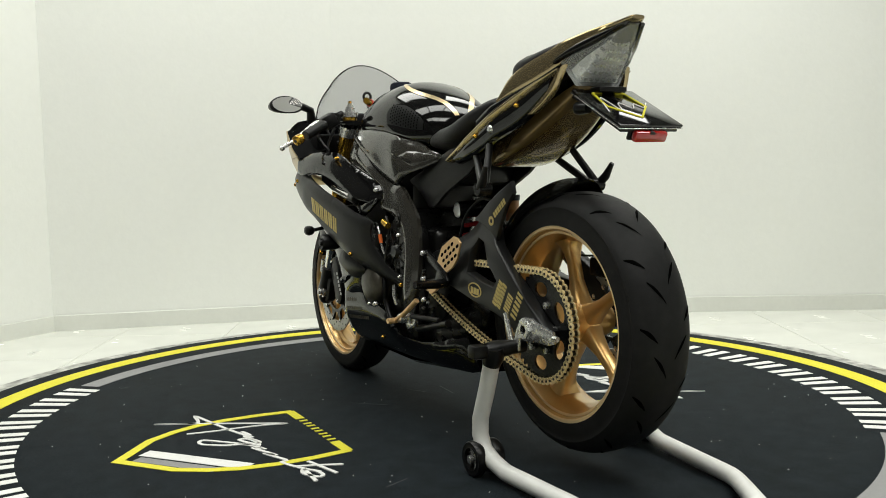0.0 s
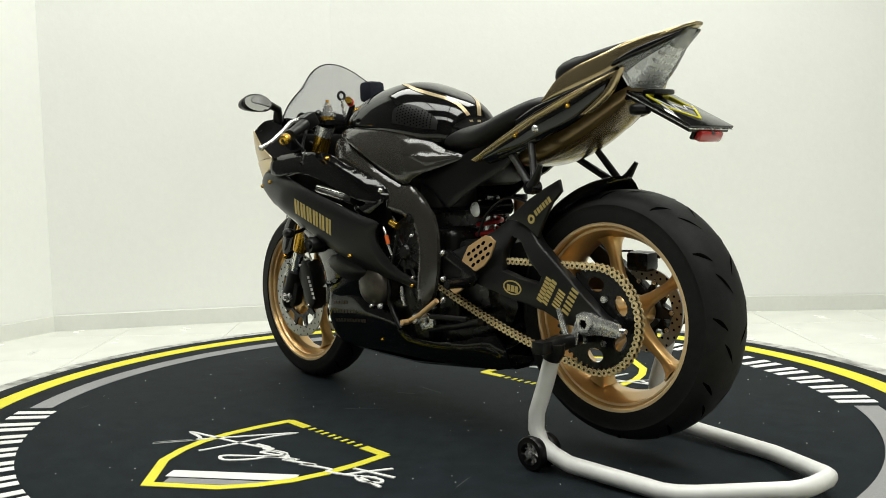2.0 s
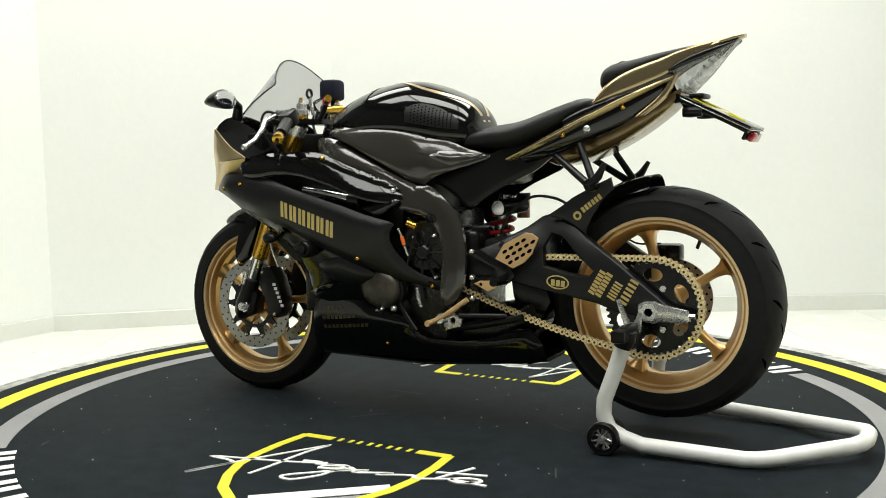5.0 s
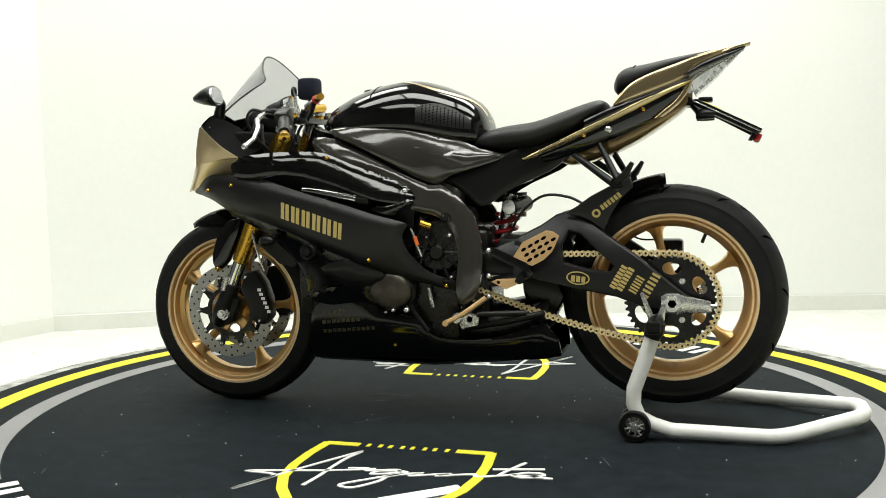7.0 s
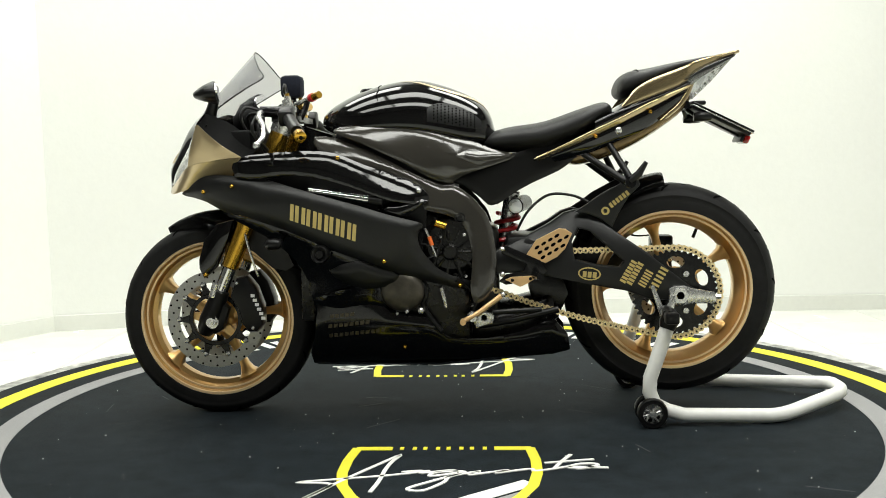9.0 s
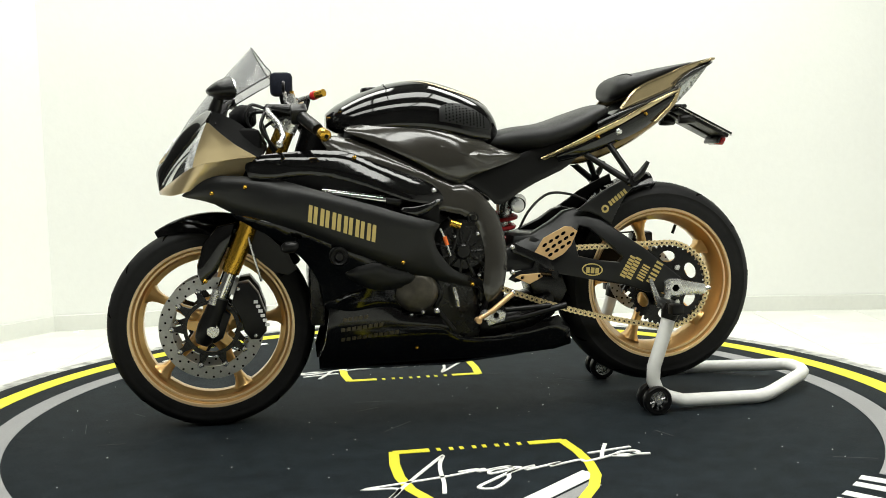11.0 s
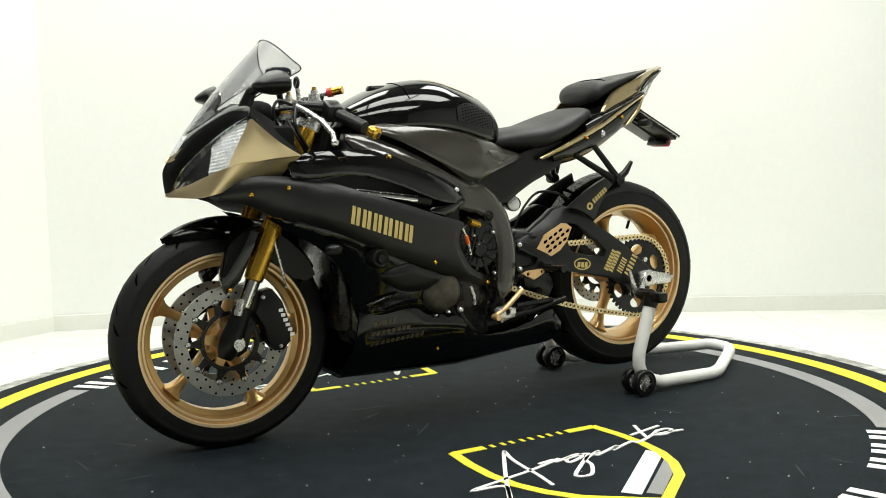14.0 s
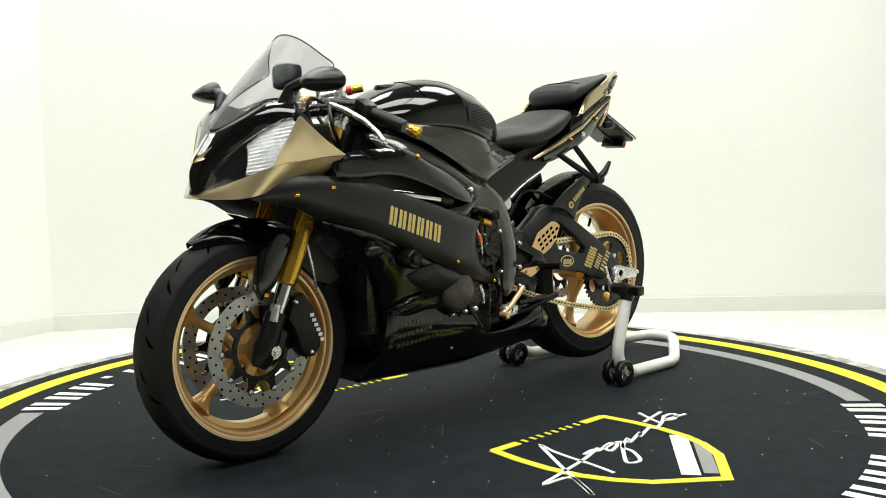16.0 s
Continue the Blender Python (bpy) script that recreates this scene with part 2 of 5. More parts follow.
def wall(name, a, b, label):
    a, b = Vector((*a, 0)), Vector((*b, 0))
    d = (b - a).normalized()
    n = Vector((d.y, -d.x, 0))
    bm = rings([[p + n * k + Vector((0, 0, z)) for k, z in ((0, FLOOR_Z - 0.1), (0, TOP_Z + 0.1), (-0.12, TOP_Z + 0.1), (-0.12, FLOOR_Z - 0.1))] for p in (a - d * 0.0, b + d * 0.0)])
    # These walls stand out of view and are dark to shape the bike's reflections.
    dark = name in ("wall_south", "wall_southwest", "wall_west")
    tagged(link(name, bm, DARK_WALL if dark else GREY_WALL if name == "wall_east" else WALL, smooth=0), "plain dark wall added out of view to keep reflections dark" if dark else "plain wall added out of view, grey to tone the mirror's reflection" if name == "wall_east" else label, "wall", kind="structure")
    bm = rings([[p + n * k + Vector((0, 0, z)) for k, z in ((0.002, FLOOR_Z), (0.011, FLOOR_Z), (0.011, FLOOR_Z + 0.078), (0.008, FLOOR_Z + 0.082), (0.002, FLOOR_Z + 0.082))] for p in (a, b)])
    return tagged(link("baseboard", bm, SKIRTING, smooth=0), "pale tiled skirting along the white wall", "baseboard", kind="structure")


def room():
    names = ["wall_west", "wall_westnorthwest", "wall_northwest", "wall_north", "wall_northeast", "wall_east", "wall_south", "wall_southwest"]
    for i, nm in enumerate(names):
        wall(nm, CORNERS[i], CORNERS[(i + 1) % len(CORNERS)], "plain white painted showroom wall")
    bm = box(-3.6, -4.8, FLOOR_Z - 0.1, 4.4, 2.4, FLOOR_Z - 0.003)
    floor = tagged(link("floor", bm, GROUT, smooth=0), "white polished floor tiles with thin grey joints", "floor", kind="structure")
    bm = box(-3.6, -4.8, TOP_Z, 4.4, 2.4, TOP_Z + 0.1)
    tagged(link("ceiling", bm, CEILING, smooth=0), "plain ceiling out of view, darkened to hold down reflections", "ceiling", kind="structure")
    return floor


FLOOR = room()


def floor_tiles():
    size, gap = 0.54, 0.003
    me = None
    for i in range(-7, 10):
        for j in range(-12, 5):
            x, y = 1.645 - 0.27 + size * (i - 3), 1.19 - 0.27 + size * j
            if not (-3.7 < x < 4.5 and -4.9 < y < 2.6) or x * x + y * y < 0.9:
                continue
            if me is None:
                t = part("tile", box(-size / 2 + gap / 2, -size / 2 + gap / 2, -0.004, size / 2 - gap / 2, size / 2 - gap / 2, 0.003, 0.0008, 1), FLOOR_TILE, FLOOR, smooth=0, m=Matrix.Translation((x, y, FLOOR_Z - 0.003)))
                me = t
            else:
                share("tile", me, FLOOR, Matrix.Translation((x, y, FLOOR_Z - 0.003)))


floor_tiles()


def ceiling_lamps():
    for x, y in ((-1.6, -2.3), (0.0, -2.3), (1.6, -2.3), (-1.6, -0.4), (0.0, -0.4), (1.6, -0.4), (-1.2, 1.3), (1.2, 1.3)):
        t = root("ceiling_light", "long white ceiling light with a bright diffuser", "ceiling light", "ceiling lights")
        t.location = (x, y, TOP_Z)
        part("frame", box(-0.78, -0.43, -0.05, 0.78, 0.43, -0.001, 0.006), WHITE_PAINT, t)
        area("ceiling_lamp", pose(x, y, TOP_Z - 0.06), 1.5, 0.8, (31 if y < -1 else 38) if x < -0.5 else 48 if x > 0.5 else 43)


ceiling_lamps()

# ---- turntable ----
FLAT = Matrix.Rotation(radians(90), 4, "X")


def turntable():
    t = root("turntable", "round revolving display platform with a printed black mat", "turntable")
    part("platform", lathe([(0.0, -0.068), (1.63, -0.068), (1.645, -0.055), (1.645, -0.016), (1.637, -0.008), (0.0, -0.008)], 160, m=FLAT), EDGE, t, "scuffed pale platform edge")
    part("mat", lathe([(0.0, -0.0075), (1.552, -0.0075), (1.556, -0.003), (1.552, 0.0), (0.0, 0.0)], 160, m=FLAT), MAT_RUBBER, t, "dark blue-grey rubber mat")

    def arc(r0, r1, a0, a1, z=0.0015):
        n = max(2, int(abs(a1 - a0) / 2))
        lo = []
        for k in range(n + 1):
            a = radians(a0 + (a1 - a0) * k / n)
            c, s = math.cos(a), math.sin(a)
            lo.append([(r0 * c, r0 * s, 0.0002), (r1 * c, r1 * s, 0.0002), (r1 * c, r1 * s, z), (r0 * c, r0 * s, z)])
        return rings(lo)

    part("ring", arc(1.41, 1.48, 0, 360), MAT_YELLOW, t, "yellow printed ring", smooth=0)
    for a in (0, 180):
        part("arc_band", arc(1.246, 1.318, a - 43.5, a + 45.0), MAT_GREY, t, "grey printed arc", smooth=0)
    # bars of lettering round the rim, readable from outside
    for a in (0, 180):
        for k in range(15):
            mid = -134.3 + 90.3 * (k + 0.5) / 15 + a
            if k == 11:
                part("letter_bar", arc(1.305, 1.335, mid - 0.7, mid + 0.7), MAT_WHITE, t, smooth=0)
                continue
            for off in (-1.25, 1.25):
                part("letter_bar", arc(1.213, 1.335, mid + off - 0.72, mid + off + 0.72), MAT_WHITE, t, smooth=0)

    def flat_strip(points, width, z, material, label, turn, name):
        """A flat printed stroke along points on the mat."""
        p = [Vector((x, y, 0)) for x, y in points]
        rows = []
        for i, q in enumerate(p):
            d0 = (q - p[i - 1]).normalized() if i else (p[1] - q).normalized()
            d1 = (p[i + 1] - q).normalized() if i < len(p) - 1 else d0
            d = (d0 + d1)
            d = d.normalized() if d.length > 0.2 else d1
            n = Vector((-d.y, d.x, 0)) * (width / 2 / max(0.5, d.dot(d1)))
            rows.append([q - n + Vector((0, 0, 0.0002)), q + n + Vector((0, 0, 0.0002)), q + n + Vector((0, 0, z)), q - n + Vector((0, 0, z))])
        return part(name, rings(rows), material, t, label, 0, Matrix.Rotation(radians(turn), 4, "Z"))

    cx = 0.024
    side = [(0.229, -0.418), (0.240, -0.52), (0.240, -0.62), (0.226, -0.71), (0.195, -0.785), (0.145, -0.86), (0.0, -0.972)]
    full = [(cx + x, y) for x, y in reversed(side)][::-1][:-1] + [(cx, -0.972)] + [(cx - x, y) for x, y in reversed(side[:-1])]
    for a in (0, 180):
        flat_strip(full, 0.027, 0.0016, MAT_YELLOW, "yellow printed shield outline", a, "emblem_outline")
        for s in (-1, 1):
            flat_strip([(cx + s * 0.232, -0.424), (cx + s * 0.135, -0.424)], 0.028, 0.0018, MAT_YELLOW, "", a, "emblem_corner")
        for k in range(4):
            for off in (-0.017, 0.017):
                x = cx - 0.083 + 0.062 * k - 0.010
                flat_strip([(x + off, -0.411), (x + off, -0.435)], 0.011, 0.0016, MAT_YELLOW, "", a, "letter_bar")
        for lo, w, m in ((((0.243, -0.690), (-0.013, -0.897)), 0.047, MAT_WHITE), (((0.228, -0.768), (0.030, -0.926)), 0.036, MAT_GREY)):
            flat_strip(lo, w, 0.0014, m, "slanting printed stripe", a, "emblem_stripe")
        strokes = [
            [(-0.13, -0.757), (-0.118, -0.68), (-0.112, -0.60), (-0.102, -0.536), (-0.086, -0.481), (-0.132, -0.552), (-0.193, -0.652), (-0.252, -0.754), (-0.286, -0.815), (-0.25, -0.755), (-0.232, -0.70), (-0.308, -0.689), (-0.236, -0.67), (-0.097, -0.638), (0.0, -0.605)],
            [(-0.07, -0.615), (-0.022, -0.606), (-0.017, -0.622), (0.055, -0.602), (0.058, -0.624), (0.004, -0.645), (0.017, -0.618), (0.084, -0.614), (0.02, -0.672), (-0.044, -0.732), (-0.009, -0.746), (0.037, -0.691), (0.053, -0.647), (0.12, -0.612), (0.10, -0.635), (0.19, -0.602), (0.165, -0.622), (0.246, -0.593), (0.26, -0.608), (0.33, -0.58), (0.379, -0.55)],
            [(0.356, -0.479), (0.327, -0.54), (0.305, -0.595)],
            [(0.285, -0.548), (0.354, -0.532), (0.411, -0.519)],
            [(0.343, -0.579), (0.366, -0.559), (0.404, -0.553), (0.414, -0.569), (0.372, -0.591), (0.343, -0.579), (0.44, -0.585)],
        ]
        for i, s in enumerate(strokes):
            pts = [(q.x, q.y) for q in curve([(x, y, 0) for x, y in s], 5)]
            flat_strip(pts, 0.0105, 0.0021 + 0.0002 * i, MAT_WHITE, "white pen flourish", a, "signature_stroke")
    # a few crumbs and scuffs
    rnd = random.Random(4)
    specks = bmesh.new()
    for k in range(130):
        r, a = 1.2 * math.sqrt(rnd.random()), rnd.random() * math.tau
        add(specks, box(-0.002, -0.0015, 0, 0.002, 0.0015, 0.002), Matrix.Translation((r * math.cos(a), r * math.sin(a), 0.0001)) @ Matrix.Rotation(a * 3, 4, "Z") @ Matrix.Scale(rnd.uniform(0.2, 0.8), 4))
    scuffs = bmesh.new()
    for k in range(16):
        r0, a, d = 1.25 * math.sqrt(rnd.random()), rnd.random() * math.tau, rnd.random() * math.pi
        w, h = rnd.uniform(0.02, 0.07), rnd.uniform(0.0006, 0.0014)
        add(scuffs, box(-w, -h, 0, w, h, 0.0003), Matrix.Translation((r0 * math.cos(a), r0 * math.sin(a), 0.0001)) @ Matrix.Rotation(d, 4, "Z"))
    tagged(part("scuff", scuffs, MAT_SCUFF, t, "faint pale scuffs on the mat", smooth=0), kind="stuff")
    tagged(part("speck", specks, MAT_WHITE, t, "tiny pale crumbs on the mat", smooth=0), kind="stuff")
    return t


TABLE = turntable()


def motions():
    rows = [(s, pose(0, 0, 0, 0, 0, -61.76 + 6.505 * s)) for s in (0.0, 4.0, 8.0, 12.0, 16.0)]
    for thing in (TABLE, BIKE, STAND):
        walk(thing, rows)

# ---- motorcycle ----
BIKE = root("motorcycle", "black and gold sports motorcycle held up on a rear stand", "motorcycle")
FAX, FAZ, RAX, RAZ = -0.681, 0.295, 0.692, 0.367
REAR_Y = 0.022  # the rear wheel and tail stand a little off the turntable's middle plane


def loft(stations, n=28, power=2.4, low=2.0):
    """A rounded body along x: stations of (x, top, bottom, half width, height of the widest line 0..1, y shift)."""
    loops = []
    for x, top, bot, hw, wide in stations:
        zc = bot + (top - bot) * wide
        loop = []
        for k in range(n):
            a = math.tau * k / n
            c, s = math.cos(a), math.sin(a)
            p = power if s >= 0 else low
            y = hw * math.copysign(abs(c) ** (2 / p), c)
            z = zc + (top - zc if s >= 0 else zc - bot) * math.copysign(abs(s) ** (2 / p), s)
            loop.append((x, y, z))
        loops.append(loop)
    return rings(loops)


def stations(rows, n=6):
    """Smooth the rows of a loft."""
    a = curve([(r[0], r[1], r[2]) for r in rows], n)
    b = curve([(r[0], r[3], r[4]) for r in rows], n)
    return [(p.x, p.y, p.z, max(q.y, 0.002), q.z) for p, q in zip(a, b)]


def both(name, bm, material, parent, label="", smooth=40):
    other = mirrored(bm)
    return part(name, bm, material, parent, label, smooth), part(name, other, material, parent, label, smooth)


def bolt(x, y, z, r=0.007, material=None, parent=None, name="bolt", side=-1):
    bm = lathe([(0.0, -0.006), (r * 0.5, -0.0055), (r * 0.85, -0.003), (r, 0.0), (r, 0.006), (0.0, 0.006)], 14)
    m = Matrix.Translation((x, y, z)) @ (Matrix.Identity(4) if side < 0 else Matrix.Rotation(math.pi, 4, "Z"))
    return part(name, bm, material or GOLD_ANOD, parent or BIKE, m=m)


# ---- wheels ----
def tyre(outer, width, bead, at, tread_rows):
    prof = []
    for k in range(33):
        a = math.pi * (k / 32) - math.pi / 2
        y = width / 2 * math.copysign(abs(math.sin(a)) ** 0.85, math.sin(a))
        r = bead + (outer - bead) * max(0.0, math.cos(a)) ** 0.62
        prof.append((r, y * (1 if 3 < k < 29 else 0.95)))
    prof += [(bead - 0.0005, width * 0.35), (bead - 0.0005, -width * 0.35)]
    bm = lathe(prof, 120, True)
    t = part("tyre", bm, RUBBER, BIKE, "black rubber road tyre with a sporty tread", m=at)
    groove = bmesh.new()
    for i in range(tread_rows):
        for s in (-1, 1):
            for j in (0, 1):
                a0 = math.tau * (i + (0.25 if s > 0 else 0.0) + 0.5 * j) / tread_rows
                pts = []
                for q in range(6):
                    f = q / 5
                    yn = (0.10 + 0.42 * f) if j else (0.45 + 0.38 * f)
                    k = math.asin(min(yn, 1) ** (1 / 0.85))
                    r = bead + (outer - bead) * math.cos(k) ** 0.62 + 0.0011
                    a = a0 + (0.16 if j else 0.10) * (f ** 0.8)
                    pts.append((r, s * yn * width / 2, a))
                rows = []
                for q, (r, y, a) in enumerate(pts):
                    w = 0.0048 * (1 - abs(q - 2.5) / 3.4) / r * 1.5
                    rows.append([(r * math.cos(a - w), y, r * math.sin(a - w)), (r * math.cos(a + w), y, r * math.sin(a + w))])
                for u, v in zip(rows, rows[1:]):
                    vs = [groove.verts.new(p) for p in (u[0], u[1], v[1], v[0])]
                    groove.faces.new(vs)
    tagged(part("tread_groove", groove, GROOVE, t, "shallow dark tread grooves", smooth=0), kind="stuff")
    return t


GROOVE = mat("tread_groove_black", (0.0010, 0.0010, 0.0010), 0.95, spec=0.02)


def rim(r, width, name, m, start, hub_w):
    w = width / 2
    half = [(r + 0.010, w - 0.001), (r + 0.001, w - 0.001), (r - 0.002, w - 0.005), (r - 0.003, w - 0.011), (r - 0.010, w - 0.012), (r - 0.013, w - 0.016), (r - 0.016, w - 0.030), (r - 0.030, w * 0.30)]
    prof = half + [(r - 0.031, 0.0)] + [(q, -y) for q, y in reversed(half)] + [(r + 0.008, -w * 0.6), (r - 0.018, -w * 0.3), (r - 0.018, w * 0.3), (r + 0.008, w * 0.6)]
    bm = lathe(prof, 120, True)
    add(bm, lathe([(0.017, -hub_w), (0.038, -hub_w), (0.046, -hub_w * 0.6), (0.05, 0.0), (0.046, hub_w * 0.6), (0.038, hub_w), (0.017, hub_w)], 40, True))
    wheel = part(name, bm, GOLD_RIM, BIKE, "gold-painted five-spoke wheel", m=m)
    for sgn in (-1, 1):
        part("rim_edge", lathe([(r + 0.0005, sgn * w), (r + 0.003, sgn * (w + 0.0034)), (r + 0.0110, sgn * (w + 0.0034)), (r + 0.0125, sgn * (w - 0.004)), (r + 0.0005, sgn * (w - 0.0005))], 120, True), RIM_EDGE, wheel, "bright machined gold rim edge")
    for sgn in (-1, 1):
        part("rim_step", lathe([(r - 0.0045, sgn * (w - 0.0085)), (r - 0.0090, sgn * (w - 0.0085)), (r - 0.0105, sgn * (w - 0.0110)), (r - 0.0045, sgn * (w - 0.0130))], 120, True), RIM_EDGE, wheel)
    first = None
    for k in range(5):
        turn = Matrix.Rotation(-(math.tau * k / 5 + radians(start)), 4, "Y")
        if first is None:
            loops = []
            for q, h, d in ((0.036, 0.030, 0.030), (0.060, 0.021, 0.024), (0.10, 0.0135, 0.0175), (0.15, 0.0120, 0.0175), (r - 0.06, 0.0135, 0.021), (r - 0.042, 0.019, 0.027), (r - 0.027, 0.032, 0.036)):
                loop = []
                for e in range(16):
                    b = math.tau * e / 16
                    u = h * math.copysign(abs(math.cos(b)) ** 0.6, math.cos(b))
                    y = d * math.copysign(abs(math.sin(b)) ** 0.6, math.sin(b))
                    loop.append((q, y, u))
                loops.append(loop)
            first = part("spoke", rings(loops), GOLD_RIM, wheel, m=turn)
        else:
            share("spoke", first, wheel, turn)
    return wheel



def rotor(r_out, r_in, y, at, holes=True, carrier=True, material=None):
    bm = lathe([(r_in, y - 0.0025), (r_out, y - 0.0025), (r_out, y + 0.0025), (r_in, y + 0.0025)], 96, True)
    d = part("brake_disc", bm, material or DISC_STEEL, BIKE, "drilled steel brake disc", smooth=30, m=at)
    dots = bmesh.new()
    for i in range(40):
        a = math.tau * i / 40
        for j, q in enumerate((0.15, 0.5, 0.85)):
            if (i + j) % 2:
                continue
            rr = r_in + (r_out - r_in) * q
            cx, cz = rr * math.cos(a), rr * math.sin(a)
            for sgn in (-1, 1):
                vs = [dots.verts.new((cx + 0.0034 * math.cos(b * math.tau / 8), y + sgn * 0.0029, cz + 0.0034 * math.sin(b * math.tau / 8))) for b in range(8)]
                dots.faces.new(vs)
    tagged(part("drill_hole", dots, GROOVE, d, "small drilled holes", smooth=0), kind="stuff")
    if carrier:
        bm = lathe([(r_in * 0.62, y - 0.004), (r_in * 0.72, y - 0.004), (r_in * 0.72, y + 0.004), (r_in * 0.62, y + 0.004)], 48, True)
        part("disc_carrier", bm, DARK_METAL, d, "black disc carrier")
        arm = bob = None
        for i in range(10):
            turn = Matrix.Rotation(-math.tau * i / 10, 4, "Y")
            if arm is None:
                arm = part("carrier_arm", rings([[(q, yy, h) for h, yy in ((-w, y - 0.004), (w, y - 0.004), (w, y + 0.004), (-w, y + 0.004))] for q, w in ((r_in * 0.7, 0.014), (r_in * 0.9, 0.007), (r_in * 1.03, 0.009))]), DARK_METAL, d, m=turn)
                bob = part("bobbin", lathe([(0.0, y - 0.006), (0.005, y - 0.006), (0.007, y - 0.005), (0.007, y + 0.005), (0.005, y + 0.006), (0.0, y + 0.006)], 12), STEEL, d, m=turn @ Matrix.Translation((r_in, 0, 0)))
            else:
                share("carrier_arm", arm, d, turn)
                share("bobbin", bob, d, turn @ Matrix.Translation((r_in, 0, 0)))
    return d


SLEEVE = mat("dark_blue_cloth", (0.010, 0.012, 0.020), 0.8, grain=0.3, scale=300, bump=0.0006, bump_scale=500, spec=0.15)
DISC_STEEL = mat("brake_disc_steel", (0.42, 0.42, 0.41), 0.34, 0.9, grain=0.08, scale=150, stain=0.1, stain_scale=25)
FW = rim(0.227, 0.098, "front_wheel", pose(FAX, 0.0, FAZ), 6, 0.05)
FM, RM = pose(FAX, 0.0, FAZ), pose(RAX, REAR_Y, RAZ)
tyre(0.298, 0.122, 0.237, FM, 13)
for sy in (-1, 1):
    rotor(0.148, 0.112, 0.066 * sy, FM)
    bm = bmesh.new()
    for k in range(5):
        a = math.tau * k / 5 + 0.5
        add(bm, rings([[(math.cos(a) * q - math.sin(a) * h, sy * yy, math.sin(a) * q + math.cos(a) * h) for h, yy in ((-w, 0.048), (w, 0.048), (w, 0.060), (-w, 0.060))] for q, w in ((0.03, 0.016), (0.075, 0.010))]))
    add(bm, lathe([(0.02, 0.046 * sy), (0.045, 0.046 * sy), (0.04, 0.06 * sy), (0.02, 0.06 * sy)], 24, True))
    part("disc_hub", bm, GOLD_RIM, FW, "bronze disc mounting hub")
RW = rim(0.227, 0.150, "rear_wheel", pose(RAX, REAR_Y, RAZ), 32, 0.07)
tyre(0.316, 0.170, 0.237, RM, 12)
rotor(0.11, 0.078, 0.085, RM)
part("valve", rod((-0.12, 0.02, -0.155), (-0.105, 0.02, -0.13), 0.005), DARK_METAL, RW, m=Matrix.Rotation(radians(170), 4, "Y"))

# ---- front fork ----
def fork_x(z):
    return -0.61 + 0.42 * (z - 0.486)


for sy in (-1, 1):
    def fp(z, r_y=0.1):
        return (fork_x(z), sy * r_y, z)
    part("fork_tube", tube([fp(z) for z in (0.455, 0.46, 0.475, 0.50, 0.56, 0.80, 0.868)], [0.020, 0.0255, 0.0265, 0.0265, 0.0275, 0.0275, 0.0275], 24), GOLD_ANOD, BIKE, "gold anodised fork tube")
    part("fork_leg", tube([fp(0.33), fp(0.46)], 0.0205, 20), CHROME, BIKE, "chromed fork stanchion")
    part("fork_foot", tube([fp(0.255), fp(0.27), fp(0.30), fp(0.34), fp(0.385), fp(0.39)], [0.018, 0.027, 0.032, 0.028, 0.027, 0.020], 20), PLASTIC, BIKE, "black cast fork foot")
    bm = lathe([(0.0, -0.02), (0.008, -0.02), (0.008, -0.014), (0.014, -0.014), (0.014, -0.004), (0.020, -0.004), (0.020, 0.01), (0.0, 0.01)], 20)
    part("axle_nut", bm, STEEL, BIKE, m=Matrix.Translation((FAX + 0.004, sy * 0.120, FAZ)) @ (Matrix.Identity(4) if sy < 0 else Matrix.Rotation(math.pi, 4, "Z")))
    cal = plate([(-0.602, 0.425), (-0.572, 0.43), (-0.545, 0.395), (-0.527, 0.34), (-0.525, 0.285), (-0.545, 0.262), (-0.57, 0.262), (-0.588, 0.285), (-0.60, 0.33), (-0.622, 0.37)], sy * 0.052, sy * 0.112, bevel=0.008)
    cp = part("brake_caliper", cal, PLASTIC, BIKE, "black radial brake caliper with white lettering")
    for k in range(6):
        z = 0.372 - 0.0135 * k
        x = -0.553 + 0.006 * k
        yy = sy * 0.1135
        part("decal", box(x - 0.006, min(yy, yy - 0.001), z - 0.0045, x + 0.006, max(yy, yy - 0.001), z + 0.0045), DECAL_WHITE, cp, "white bar of lettering", smooth=0)
    bolt(-0.60, sy * 0.113, 0.41, 0.006, parent=cp, material=STEEL, side=sy)
    bolt(-0.556, sy * 0.113, 0.275, 0.006, parent=cp, material=STEEL, side=sy)
    part("brake_hose", tube([(-0.575, sy * 0.115, 0.61), (-0.565, sy * 0.122, 0.55), (-0.548, sy * 0.12, 0.48), (-0.535, sy * 0.11, 0.43)], 0.0035, 8, 6), STEEL, BIKE, "braided brake hose")
    part("axle_clamp", plate([(-0.712, 0.318), (-0.70, 0.262), (-0.672, 0.256), (-0.648, 0.27), (-0.625, 0.335), (-0.655, 0.36)], sy * 0.078, sy * 0.113, bevel=0.008), PLASTIC, BIKE)
    part("reservoir_bottle", rod((-0.672, sy * 0.118, 0.37), (-0.660, sy * 0.118, 0.412), 0.012, 0.011), STEEL, BIKE)


